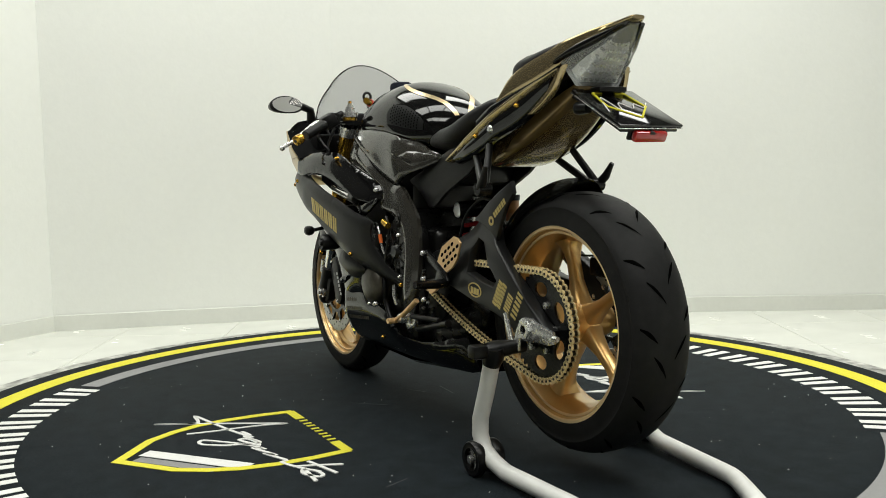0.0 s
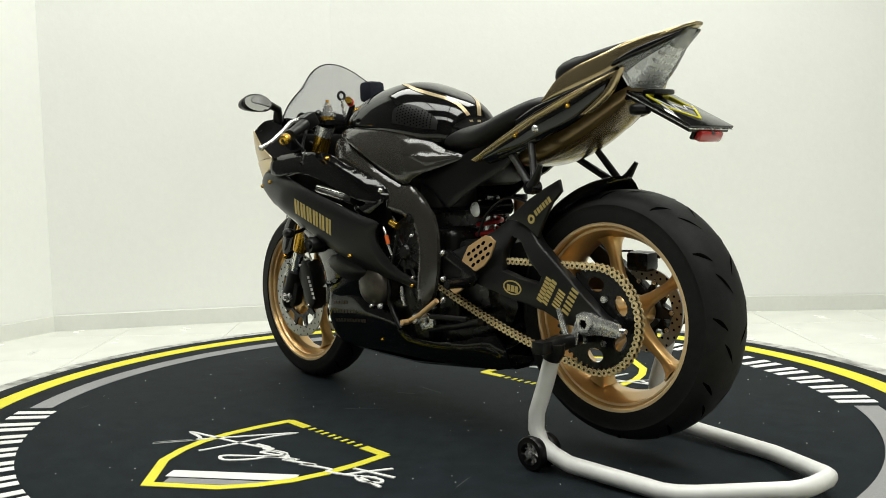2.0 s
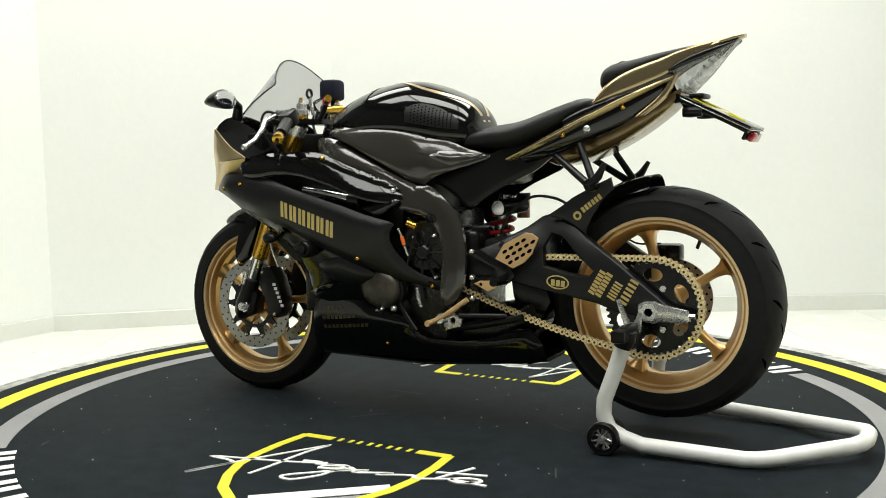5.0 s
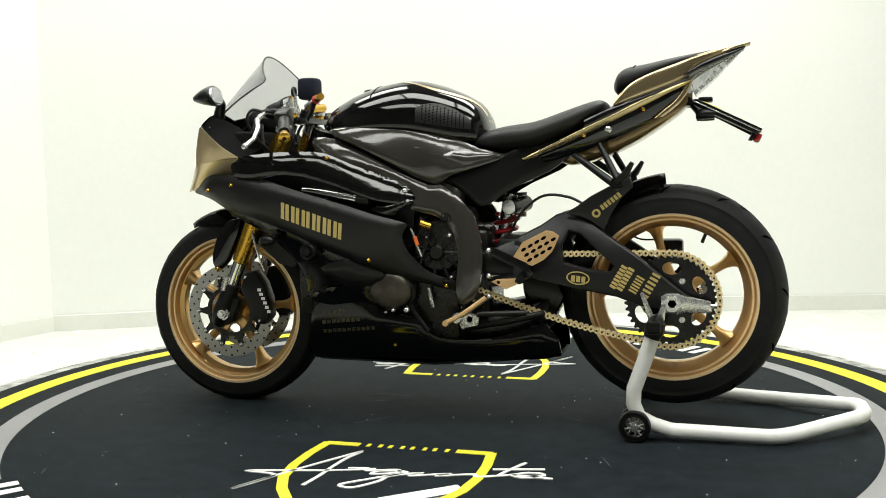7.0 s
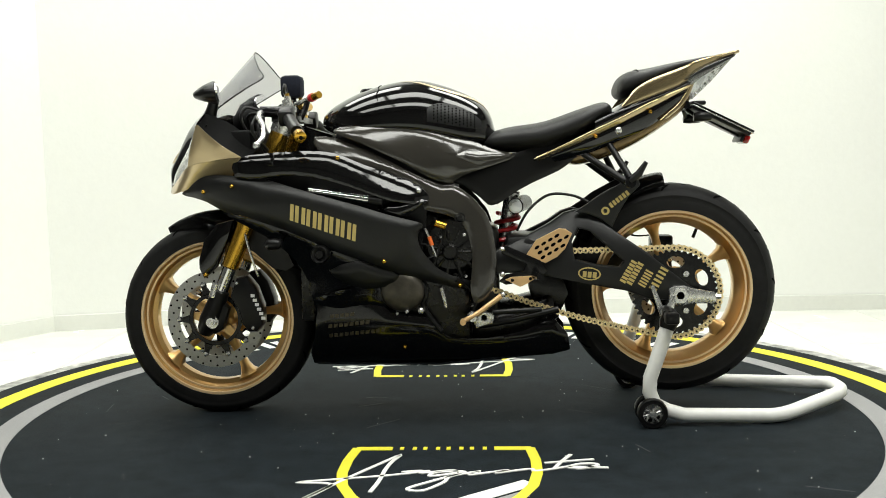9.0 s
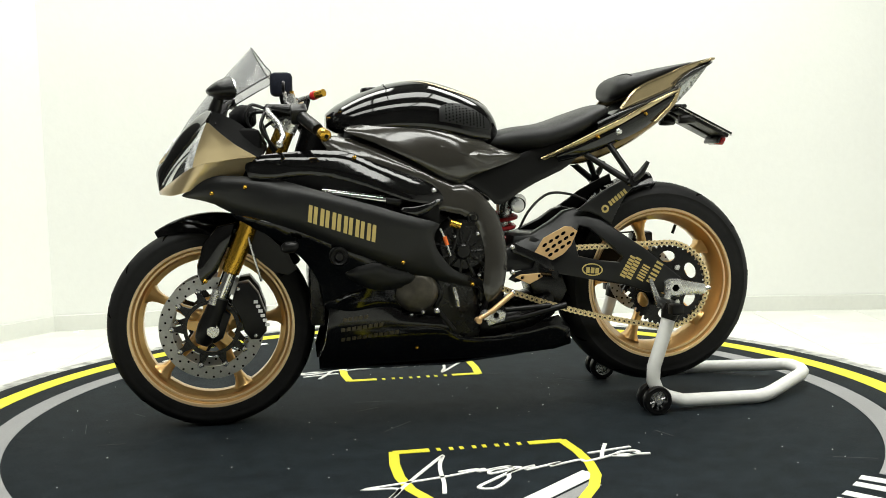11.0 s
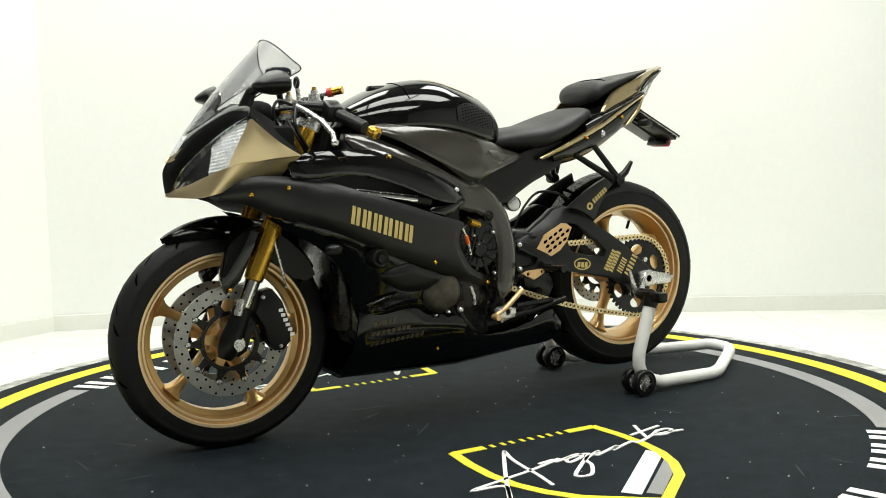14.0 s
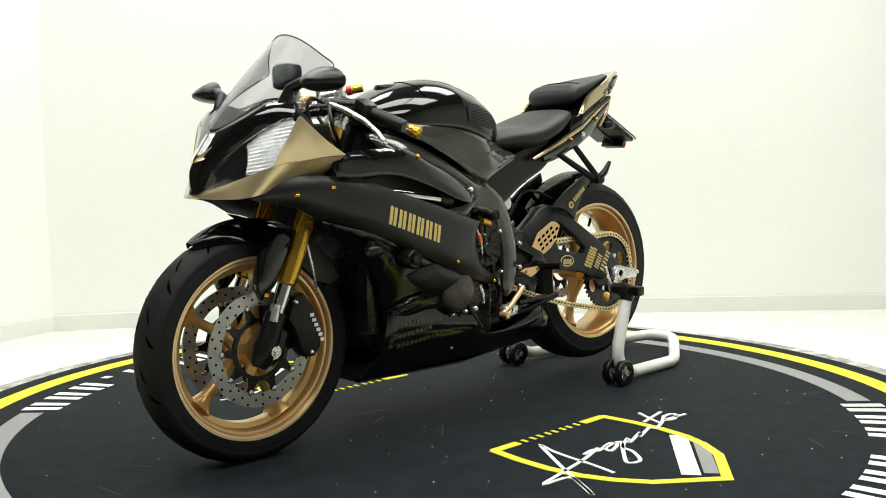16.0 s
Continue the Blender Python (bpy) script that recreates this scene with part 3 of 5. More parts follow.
def front_fender():
    loops = []
    for k in range(25):
        f = k / 24
        a = radians(119 - 84 * f)
        r = 0.318 + 0.014 * math.sin(f * math.pi)
        hw = 0.020 + 0.052 * min(1, f * 3.2) ** 0.6
        drop = 0.020 + 0.055 * min(1, f * 2.2)
        loop = []
        for j in range(13):
            u = -1 + j / 6
            rr = r - drop * abs(u) ** 3
            loop.append((FAX + rr * math.cos(a), hw * math.copysign(abs(u) ** 0.8, u), FAZ + rr * math.sin(a)))
        loops.append(loop)
    bm = rings(loops, closed=False)
    bmesh.ops.solidify(bm, geom=bm.faces[:], thickness=-0.003)
    f = part("front_fender", bm, GLOSS, BIKE, "gloss black front mudguard with a pointed tip")
    shield = plate([(-0.600, 0.600), (-0.652, 0.590), (-0.692, 0.545), (-0.712, 0.480), (-0.712, 0.455), (-0.698, 0.425), (-0.678, 0.44), (-0.658, 0.46), (-0.620, 0.54)], -0.118, -0.082, bevel=0.010)
    a, b = both("fork_guard", shield, GLOSS, f, "gloss black fork guard")
    bolt(-0.690, -0.119, 0.437, 0.007, parent=a)
    rear = panel([(-0.615, 0.575), (-0.555, 0.50), (-0.50, 0.45), (-0.46, 0.44), (-0.435, 0.455), (-0.455, 0.50), (-0.505, 0.55), (-0.56, 0.59)], lambda x, z: 0.072 + 0.05 * (z - 0.45), 0.004)
    both("rear_flap", rear, PLASTIC, f)


front_fender()

# ---- side fairings ----
SIDE_DEPTH = thin_plate([(-0.735, 0.68, 0.165), (-0.656, 0.686, 0.218), (-0.567, 0.701, 0.242), (-0.48, 0.715, 0.246), (-0.394, 0.649, 0.257), (-0.217, 0.531, 0.243), (-0.144, 0.482, 0.232), (0.067, 0.403, 0.165),
                         (0.115, 0.388, 0.150), (-0.05, 0.59, 0.225), (-0.2, 0.636, 0.246), (-0.597, 0.625, 0.222), (-0.429, 0.579, 0.246), (-0.04, 0.51, 0.213), (-0.112, 0.445, 0.214), (-0.48, 0.66, 0.256)])
SIDE = [(-0.742, 0.679), (-0.70, 0.708), (-0.665, 0.726), (-0.630, 0.733), (-0.552, 0.729), (-0.480, 0.720), (-0.393, 0.694), (-0.298, 0.665), (-0.203, 0.637), (-0.124, 0.611), (-0.053, 0.592), (-0.034, 0.581), (-0.044, 0.566), (-0.050, 0.542),
        (-0.040, 0.510), (-0.020, 0.482), (0.008, 0.452), (0.047, 0.430), (0.095, 0.415), (0.115, 0.395), (0.105, 0.386), (0.070, 0.391), (0.015, 0.406), (-0.041, 0.421), (-0.112, 0.444), (-0.207, 0.484), (-0.286, 0.513), (-0.358, 0.546), (-0.429, 0.577), (-0.493, 0.600), (-0.557, 0.620), (-0.60, 0.628), (-0.652, 0.656), (-0.70, 0.669)]
bm = panel(SIDE, SIDE_DEPTH, 0.006, 0.011, 2, roll=0.012, edge=0.03)
SF, SF_R = both("side_fairing", bm, MATTE, BIKE, "satin black side fairing")
for x, z in ((-0.567, 0.701), (-0.656, 0.686), (-0.144, 0.482), (0.067, 0.403)):
    for sy, pp in ((-1, SF), (1, SF_R)):
        bolt(x, sy * (SIDE_DEPTH(x, z) + 0.001), z, 0.0065, parent=pp, side=sy)


def on_surface(polys, depth, lift=0.0012, step=0.02, side=-1):
    bm = bmesh.new()
    for q in polys:
        add(bm, panel(q, lambda x, z: depth(x, z) + lift, 0.0011, step, side=side))
    return bm


def decals(polys, depth, material, parent, label="", step=0.02, side=-1):
    for q in polys:
        part("decal", on_surface([q], depth, step=step, side=side), material, parent, label, smooth=0)


def bar(x, z, w, h, dirx, upx):
    """A small slanted bar in x and z: its corner, its run along dirx and its rise along upx."""
    a = Vector((x, z))
    return [tuple(a), tuple(a + dirx * w), tuple(a + dirx * w + upx * h), tuple(a + upx * h)]


def name_bars():
    along, up = Vector((0.945, -0.327)), Vector((0.16, 0.987))
    polys = []
    for k in range(6):
        o = Vector((-0.404, 0.604)) + along * (0.0335 * k)
        polys.append(bar(o.x, o.y, 0.0105, 0.047, along, Vector((0.10, 0.995))))
        o += along * 0.0148
        polys.append(bar(o.x, o.y, 0.0105, 0.047, along, Vector((0.10, 0.995))))
    return polys


for sy, pp in ((-1, SF), (1, SF_R)):
    decals(name_bars(), SIDE_DEPTH, GOLD_DECAL, pp, "gold bar of maker's lettering", side=sy)

BAND_DEPTH = thin_plate([(-0.556, 0.775, 0.246), (-0.556, 0.728, 0.252), (-0.425, 0.79, 0.236), (-0.425, 0.74, 0.252), (-0.28, 0.785, 0.216), (-0.28, 0.72, 0.240), (-0.107, 0.721, 0.194), (-0.1, 0.66, 0.220), (0.005, 0.661, 0.166), (-0.04, 0.645, 0.2)])
BAND = [(-0.56, 0.777), (-0.505, 0.788), (-0.425, 0.795), (-0.352, 0.796), (-0.281, 0.789), (-0.202, 0.756), (-0.107, 0.722), (-0.044, 0.696), (-0.012, 0.672), (0.012, 0.659), (-0.037, 0.643), (-0.085, 0.645), (-0.140, 0.658), (-0.235, 0.694), (-0.339, 0.724), (-0.427, 0.730), (-0.484, 0.722), (-0.556, 0.727)]
both("duct_liner", panel([(-0.54, 0.74), (-0.42, 0.76), (-0.28, 0.75), (-0.10, 0.69), (-0.02, 0.66), (-0.03, 0.57), (-0.12, 0.58), (-0.28, 0.63), (-0.42, 0.66), (-0.54, 0.70)], lambda x, z: 0.165, 0.004, 0.03), PLASTIC, BIKE, "black duct lining")
UB, UB_R = both("upper_fairing", panel(BAND, BAND_DEPTH, 0.006, 0.0095, 2, roll=0.008, edge=0.022), GLOSS, BIKE, "gloss black upper fairing")
bolt(-0.045, -BAND_DEPTH(-0.045, 0.678) - 0.001, 0.678, 0.008, STEEL, UB)
bolt(-0.27, -BAND_DEPTH(-0.27, 0.775) - 0.001, 0.775, 0.006, GOLD_ANOD, UB)
fin = panel([(-0.150, 0.640), (-0.085, 0.655), (-0.02, 0.652), (-0.045, 0.632), (-0.10, 0.600), (-0.16, 0.622)], lambda x, z: 0.205 + 0.25 * (0.65 - z), 0.008, 0.0095, 2, roll=0.012, edge=0.03)
both("duct_fin", fin, GLOSS, UB, "gloss black duct fin")
both("duct_rim", tube([(-0.47, -0.236, 0.722), (-0.40, -0.238, 0.733), (-0.335, -0.236, 0.735), (-0.318, -0.232, 0.730), (-0.34, -0.23, 0.722)], 0.004, 8, 6), GLOSS, UB)
both("frame_tube", tube([(-0.36, -0.19, 0.68), (-0.18, -0.205, 0.655)], 0.0135, 16), CHROME, BIKE, "polished silver tube behind the fairing")
both("tube_end", rod((-0.185, -0.206, 0.655), (-0.145, -0.208, 0.65), 0.016), PLASTIC, BIKE)

INNER_DEPTH = thin_plate([(-0.6, 0.62, 0.205), (-0.44, 0.569, 0.222), (-0.212, 0.476, 0.215), (-0.12, 0.44, 0.2), (-0.149, 0.386, 0.188), (-0.32, 0.347, 0.178), (-0.4, 0.49, 0.19), (-0.49, 0.545, 0.188)])
INNER = [(-0.612, 0.628), (-0.534, 0.608), (-0.437, 0.582), (-0.340, 0.548), (-0.212, 0.492), (-0.10, 0.448), (-0.149, 0.386), (-0.134, 0.345), (-0.215, 0.346), (-0.345, 0.325), (-0.372, 0.421), (-0.42, 0.497), (-0.487, 0.552), (-0.555, 0.59)]
IN, IN_R = both("inner_fairing", panel(INNER, INNER_DEPTH, 0.006, 0.015, 2, roll=0.008, edge=0.03), BELLY_BLACK, BIKE, "black inner fairing")
both("side_scoop", panel([(-0.305, 0.455), (-0.225, 0.483), (-0.185, 0.472), (-0.105, 0.438), (-0.145, 0.405), (-0.215, 0.402), (-0.26, 0.418)], lambda x, z: INNER_DEPTH(x, z) + 0.016, 0.01, 0.0095, 2, roll=0.012, edge=0.03), MATTE, IN, "satin black scoop")
both("vent_blade", panel([(-0.370, 0.362), (-0.30, 0.393), (-0.245, 0.402), (-0.27, 0.385), (-0.33, 0.366)], lambda x, z: INNER_DEPTH(x, z) + 0.02, 0.01, 0.02, roll=0.01), GLOSS, IN)

def BELLY_DEPTH(x, z):
    """The belly pan: wide above, drawn in to the keel, narrowing to the rear."""
    f = min(max((z - 0.15) / 0.16, 0.0), 1.0)
    back = max(0.0, x - 0.02)
    return 0.085 + 0.092 * f * (2 - f) - 0.16 * back * f - 0.05 * back


BELLY = [(-0.378, 0.162), (-0.362, 0.25), (-0.352, 0.32), (-0.335, 0.381), (-0.254, 0.39), (-0.172, 0.366), (-0.140, 0.333), (-0.024, 0.309), (0.010, 0.27), (0.040, 0.248), (0.139, 0.242), (0.25, 0.262), (0.344, 0.290), (0.388, 0.197), (0.254, 0.178), (0.1, 0.168), (-0.027, 0.160), (-0.227, 0.163)]
BP, BP_R = both("belly_pan", panel(BELLY, BELLY_DEPTH, 0.006, 0.013, 2, roll=0.008, edge=0.03), BELLY_BLACK, BIKE, "black belly pan")
part("keel", rings([[(x, -w, z), (x, w, z), (x, w * 0.8, z - 0.012), (x, -w * 0.8, z - 0.012)] for x, w, z in ((-0.372, 0.082, 0.165), (-0.2, 0.102, 0.166), (0.0, 0.104, 0.164), (0.2, 0.092, 0.18), (0.38, 0.078, 0.2))]), BELLY_BLACK, BIKE, "black belly floor")
bolt(-0.098, -(BELLY_DEPTH(-0.098, 0.222) + 0.001), 0.222, 0.006, parent=BP)


def rows_of_bars(spec):
    """Lines of short bars: (x, z, length, height, slope, count)."""
    polys = []
    for x, z, w, h, slope, n in spec:
        along = Vector((1, slope)).normalized()
        p = w / n
        for k in range(n):
            o = Vector((x, z)) + along * (p * k)
            polys.append(bar(o.x, o.y, p * 0.72, h, along, Vector((0.12, 0.99))))
    return polys


for sy, pp in ((-1, BP), (1, BP_R)):
    decals(rows_of_bars([(-0.312, 0.312, 0.075, 0.011, 0.10, 5), (-0.318, 0.283, 0.125, 0.011, 0.10, 8), (-0.318, 0.254, 0.17, 0.011, 0.10, 11)]), BELLY_DEPTH, DECAL_DIM, pp, "dull bronze bar of sponsor lettering", side=sy)

# ---- frame and covers ----
COVER_DEPTH = thin_plate([(-0.274, 0.862, 0.145), (-0.26, 0.839, 0.165), (-0.125, 0.865, 0.152), (-0.1, 0.79, 0.178), (-0.02, 0.72, 0.172), (0.05, 0.825, 0.15), (0.05, 0.76, 0.172), (0.108, 0.816, 0.128), (0.13, 0.735, 0.15), (0.227, 0.773, 0.115), (0.04, 0.70, 0.165)])
COVER = [(-0.292, 0.852), (-0.274, 0.864), (-0.222, 0.868), (-0.125, 0.867), (-0.044, 0.856), (0.052, 0.828), (0.108, 0.818), (0.163, 0.793), (0.235, 0.774), (0.179, 0.750), (0.130, 0.735), (0.078, 0.717), (0.052, 0.700), (0.033, 0.697), (-0.015, 0.714), (-0.079, 0.752), (-0.143, 0.785), (-0.207, 0.815), (-0.263, 0.837)]
TC, TC_R = both("side_cover", panel(COVER, COVER_DEPTH, 0.006, 0.0095, 2, roll=0.006, edge=0.016), CARBON, BIKE, "dark graphite side cover below the tank")
crease = panel([(-0.02, 0.800), (0.06, 0.775), (0.12, 0.748), (0.15, 0.757), (0.22, 0.772), (0.15, 0.785), (0.09, 0.79), (0.05, 0.775), (0.0, 0.80)], lambda x, z: COVER_DEPTH(x, z) + 0.010, 0.012, 0.0095, 2, roll=0.010, edge=0.03)
both("cover_fin", crease, CARBON, TC)
FRAME_DEPTH = thin_plate([(-0.348, 0.835, 0.125), (-0.273, 0.767, 0.178), (-0.175, 0.785, 0.168), (-0.1, 0.72, 0.185), (0.017, 0.697, 0.165), (0.097, 0.664, 0.165), (0.148, 0.598, 0.16), (0.172, 0.476, 0.168), (0.125, 0.369, 0.178), (0.10, 0.47, 0.18), (-0.01, 0.63, 0.182)])
FRAME = [(-0.352, 0.838), (-0.271, 0.829), (-0.175, 0.787), (-0.079, 0.737), (0.017, 0.693), (0.049, 0.695), (0.097, 0.664), (0.130, 0.628), (0.150, 0.598), (0.166, 0.541), (0.173, 0.476), (0.168, 0.43), (0.161, 0.395), (0.141, 0.362), (0.108, 0.352), (0.097, 0.40), (0.104, 0.477), (0.095, 0.542), (0.072, 0.583), (0.032, 0.608), (-0.03, 0.624), (-0.03, 0.66), (-0.048, 0.688), (-0.128, 0.725), (-0.273, 0.765), (-0.34, 0.80)]
FR, FR_R = both("frame_spar", panel(FRAME, FRAME_DEPTH, 0.012, 0.0095, 2, roll=0.008, edge=0.020), CARBON, BIKE, "dark graphite frame spar")
for sy, pp in ((-1, FR), (1, FR_R)):
    part("frame_plug", lathe([(0.0, -0.004), (0.008, -0.004), (0.009, 0.002), (0.012, 0.003), (0.013, -0.003), (0.016, -0.003), (0.016, 0.01), (0.0, 0.01)], 24), PLASTIC, pp, m=Matrix.Translation((0.07, sy * 0.172, 0.598)) @ (Matrix.Identity(4) if sy < 0 else Matrix.Rotation(math.pi, 4, "Z")))
    bolt(0.14, sy * 0.166, 0.48, 0.016, DARK_METAL, pp, side=sy)
SUB = [(0.043, 0.707), (0.130, 0.737), (0.212, 0.771), (0.294, 0.800), (0.375, 0.815), (0.450, 0.820), (0.443, 0.791), (0.399, 0.757), (0.358, 0.727), (0.276, 0.691), (0.219, 0.659), (0.178, 0.632), (0.150, 0.632), (0.129, 0.653), (0.080, 0.687)]
both("subframe_cover", panel(SUB, lambda x, z: 0.120 - 0.05 * (x - 0.04), 0.01, 0.012, 2, roll=0.003, edge=0.012), PLASTIC, BIKE, "matte black rear frame cover")
part("engine", box(-0.30, -0.135, 0.22, 0.10, 0.135, 0.62, 0.03), ENGINE, BIKE, "dark engine block behind the fairing")
part("airbox", box(-0.30, -0.12, 0.60, 0.06, 0.12, 0.86, 0.03), PLASTIC, BIKE)
part("rear_tray", box(0.05, -0.09, 0.69, 0.29, 0.09, 0.78, 0.03), PLASTIC, BIKE)
part("radiator", box(-0.40, -0.15, 0.30, -0.36, 0.15, 0.62, 0.008), ENGINE, BIKE, "dark finned radiator")
part("headstock", tube([(-0.44, 0, 0.62), (-0.36, 0, 0.86)], 0.045, 20), DARK_METAL, BIKE)

# clutch and alternator covers, oil lines
bm = lathe([(0.0, -0.052), (0.04, -0.050), (0.056, -0.042), (0.062, -0.028), (0.064, 0.02), (0.0, 0.02)], 28)
for v in bm.verts:
    v.co.x *= 1.05
EC = part("engine_cover", bm, ENGINE, BIKE, "bronze-grey round engine cover", smooth=50, m=Matrix.Translation((-0.10, -0.15, 0.392)) @ Matrix.Rotation(0.35, 4, "Y"))
EC.data.materials[0] = mat("worn_engine_cover", (0.07, 0.063, 0.05), 0.38, 0.6, grain=0.2, scale=60, stain=0.25, stain_scale=25)
bolt(-0.045, -0.20, 0.335, 0.009, STEEL)
bolt(-0.085, -0.20, 0.333, 0.006, STEEL)
part("engine_boss", lathe([(0.0, -0.03), (0.07, -0.03), (0.085, -0.015), (0.09, 0.03), (0.0, 0.03)], 24), ENGINE, BIKE, m=Matrix.Translation((0.045, -0.135, 0.52)))
for k in range(11):
    a = math.tau * k / 11
    part("engine_rib", rod((0.04 + 0.022 * math.cos(a), -0.166, 0.50 + 0.022 * math.sin(a)), (0.04 + 0.082 * math.cos(a), -0.158, 0.50 + 0.082 * math.sin(a)), 0.004, 0.006, 8), ENGINE, BIKE)
part("cover_hub", lathe([(0.0, -0.012), (0.018, -0.012), (0.024, -0.006), (0.026, 0.01), (0.0, 0.01)], 24), ENGINE, BIKE, m=Matrix.Translation((0.04, -0.164, 0.50)))
part("gearbox", box(0.08, -0.105, 0.29, 0.182, 0.105, 0.57, 0.028, 3), ENGINE, BIKE, "black gearbox casing")
part("breather_hose", tube([(0.055, -0.165, 0.42), (0.085, -0.15, 0.40), (0.115, -0.14, 0.36), (0.10, -0.14, 0.31)], 0.007, 10, 6), PLASTIC, BIKE, "black breather hose")
part("speed_sensor", rod((0.118, -0.112, 0.44), (0.118, -0.128, 0.44), 0.014), STEEL, BIKE)
for x, z in ((0.10, 0.335), (0.135, 0.355), (0.115, 0.40), (-0.115, 0.325), (-0.03, 0.445)):
    bolt(x, -0.113 if x > 0.05 else -0.178, z, 0.006, STEEL)
part("wire_loom", tube([(-0.005, -0.175, 0.60), (0.02, -0.178, 0.57), (0.015, -0.18, 0.53), (-0.005, -0.18, 0.47), (-0.015, -0.175, 0.42)], 0.004, 8, 5), PLASTIC, BIKE, "black wiring")
part("throttle_valve", tube([(0.0, -0.185, 0.585), (0.03, -0.185, 0.575)], 0.010, 12), GOLD_ANOD, BIKE, "brass fitting")
part("clip", rod((-0.018, -0.19, 0.547), (-0.010, -0.19, 0.522), 0.006), ORANGE, BIKE, "orange plastic clip")
part("cable", tube([(-0.03, -0.19, 0.57), (-0.02, -0.19, 0.55), (-0.01, -0.19, 0.52), (0.0, -0.185, 0.49)], 0.0035, 8, 4), STEEL, BIKE)
for x, z, r in ((0.015, 0.545, 0.005), (0.082, 0.55, 0.006), (0.085, 0.43, 0.005)):
    bolt(x, -0.178, z, r, STEEL)
part("drain_hose", tube([(0.012, -0.16, 0.395), (0.02, -0.165, 0.365), (0.024, -0.16, 0.34)], 0.006, 10, 4), STEEL, BIKE)
part("oil_line", tube([(-0.05, -0.165, 0.43), (-0.03, -0.172, 0.38), (-0.04, -0.165, 0.34), (0.01, -0.165, 0.27)], 0.008, 10, 6), PLASTIC, BIKE)
# crash slider and turn signals
for sy in (-1, 1):
    bm = lathe([(0.0, -0.02), (0.010, -0.02), (0.012, -0.012), (0.022, -0.016), (0.026, -0.010), (0.026, 0.03), (0.022, 0.05), (0.0, 0.05)], 24)
    part("crash_slider", bm, PLASTIC, BIKE, "black rubber frame slider", m=Matrix.Translation((-0.322, sy * 0.245, 0.506)) @ (Matrix.Identity(4) if sy < 0 else Matrix.Rotation(math.pi, 4, "Z")))
    ts = part("turn_signal", loft(stations([(-0.475, 0.545, 0.525, 0.006, 0.5), (-0.465, 0.552, 0.520, 0.014, 0.5), (-0.44, 0.552, 0.522, 0.016, 0.5), (-0.43, 0.545, 0.53, 0.008, 0.5)], 3), 12), PLASTIC, BIKE, "small black indicator", m=Matrix.Translation((0, sy * 0.25, 0)))
    part("lens", loft(stations([(-0.478, 0.543, 0.528, 0.004, 0.5), (-0.470, 0.548, 0.524, 0.010, 0.5), (-0.466, 0.546, 0.526, 0.010, 0.5)], 2), 12), LENS, ts)
    part("stalk", rod((-0.445, 0, 0.536), (-0.44, -sy * 0.05, 0.545), 0.006), PLASTIC, ts)

# ---- tank ----
TANK = stations([(-0.335, 0.905, 0.862, 0.06, 0.2), (-0.30, 0.932, 0.846, 0.115, 0.2), (-0.226, 0.969, 0.838, 0.147, 0.22), (-0.14, 0.993, 0.836, 0.158, 0.24), (-0.054, 1.001, 0.826, 0.158, 0.27), (0.014, 0.987, 0.812, 0.152, 0.30), (0.081, 0.962, 0.796, 0.138, 0.34), (0.132, 0.932, 0.795, 0.118, 0.38), (0.160, 0.896, 0.800, 0.094, 0.45), (0.173, 0.855, 0.810, 0.06, 0.5)])
TK = part("fuel_tank", loft(TANK, 40, 2.3, 3.0), GLOSS, BIKE, "gloss black fuel tank with a gold stripe", smooth=60)


def tank_at(x, a, lift=0.0):
    """A point of the tank's skin: a is 90 at the ridge and 180 at the left flank."""
    for p, q in zip(TANK, TANK[1:]):
        if p[0] <= x <= q[0]:
            f = (x - p[0]) / (q[0] - p[0])
            _, top, bot, hw, wide = (u + (v - u) * f for u, v in zip(p, q))
            zc = bot + (top - bot) * wide
            c, s = math.cos(radians(a)), math.sin(radians(a))
            y = (hw + lift) * math.copysign(abs(c) ** (2 / 2.3), c)
            return Vector((x, y, zc + (top - zc + lift) * abs(s) ** (2 / 2.3)))
    return Vector((x, 0, 0.9))


def tank_strip(rows, lift=0.0015):
    return rings([[tank_at(x, a0 + (a1 - a0) * j / 6, lift) for j in range(7)] for x, a0, a1 in rows], closed=False)


for sy in (1, -1):
    rows = []
    for k in range(33):
        x = -0.12 + 0.289 * k / 32
        mid = 122.5 + 35 * (x - 0.01) - 1150 * (x - 0.01) ** 2
        half = float(np.interp(x, (-0.12, -0.04, 0.1, 0.169), (0.8, 2.4, 4.2, 4.5)))
        rows.append((x, mid - half, mid + half))
    bm = tank_strip(rows)
    part("stripe", bm if sy > 0 else mirrored(bm), GOLD_PAINT, TK, "gold stripe over the tank")
    rows = [(-0.02 + 0.155 * k / 20, 170 - 20 * math.sin(math.pi * (0.02 + 0.96 * k / 20)) ** 0.5, 179) for k in range(21)]
    bm = tank_strip(rows, 0.0025)
    pad = part("knee_grip", bm if sy > 0 else mirrored(bm), MATTE, TK, "black dimpled knee grip pad")
    dots = bmesh.new()
    for i in range(12):
        for j in range(6):
            x = 0.0 + 0.0105 * i
            p = tank_at(x, 155 + 4.0 * j + (2.0 if i % 2 else 0), 0.0022)
            add(dots, rod(p, p + Vector((0, -0.0012, 0.0003)), 0.0024, n=6))
    part("dimple", dots if sy > 0 else mirrored(dots), GROOVE, pad, smooth=0)
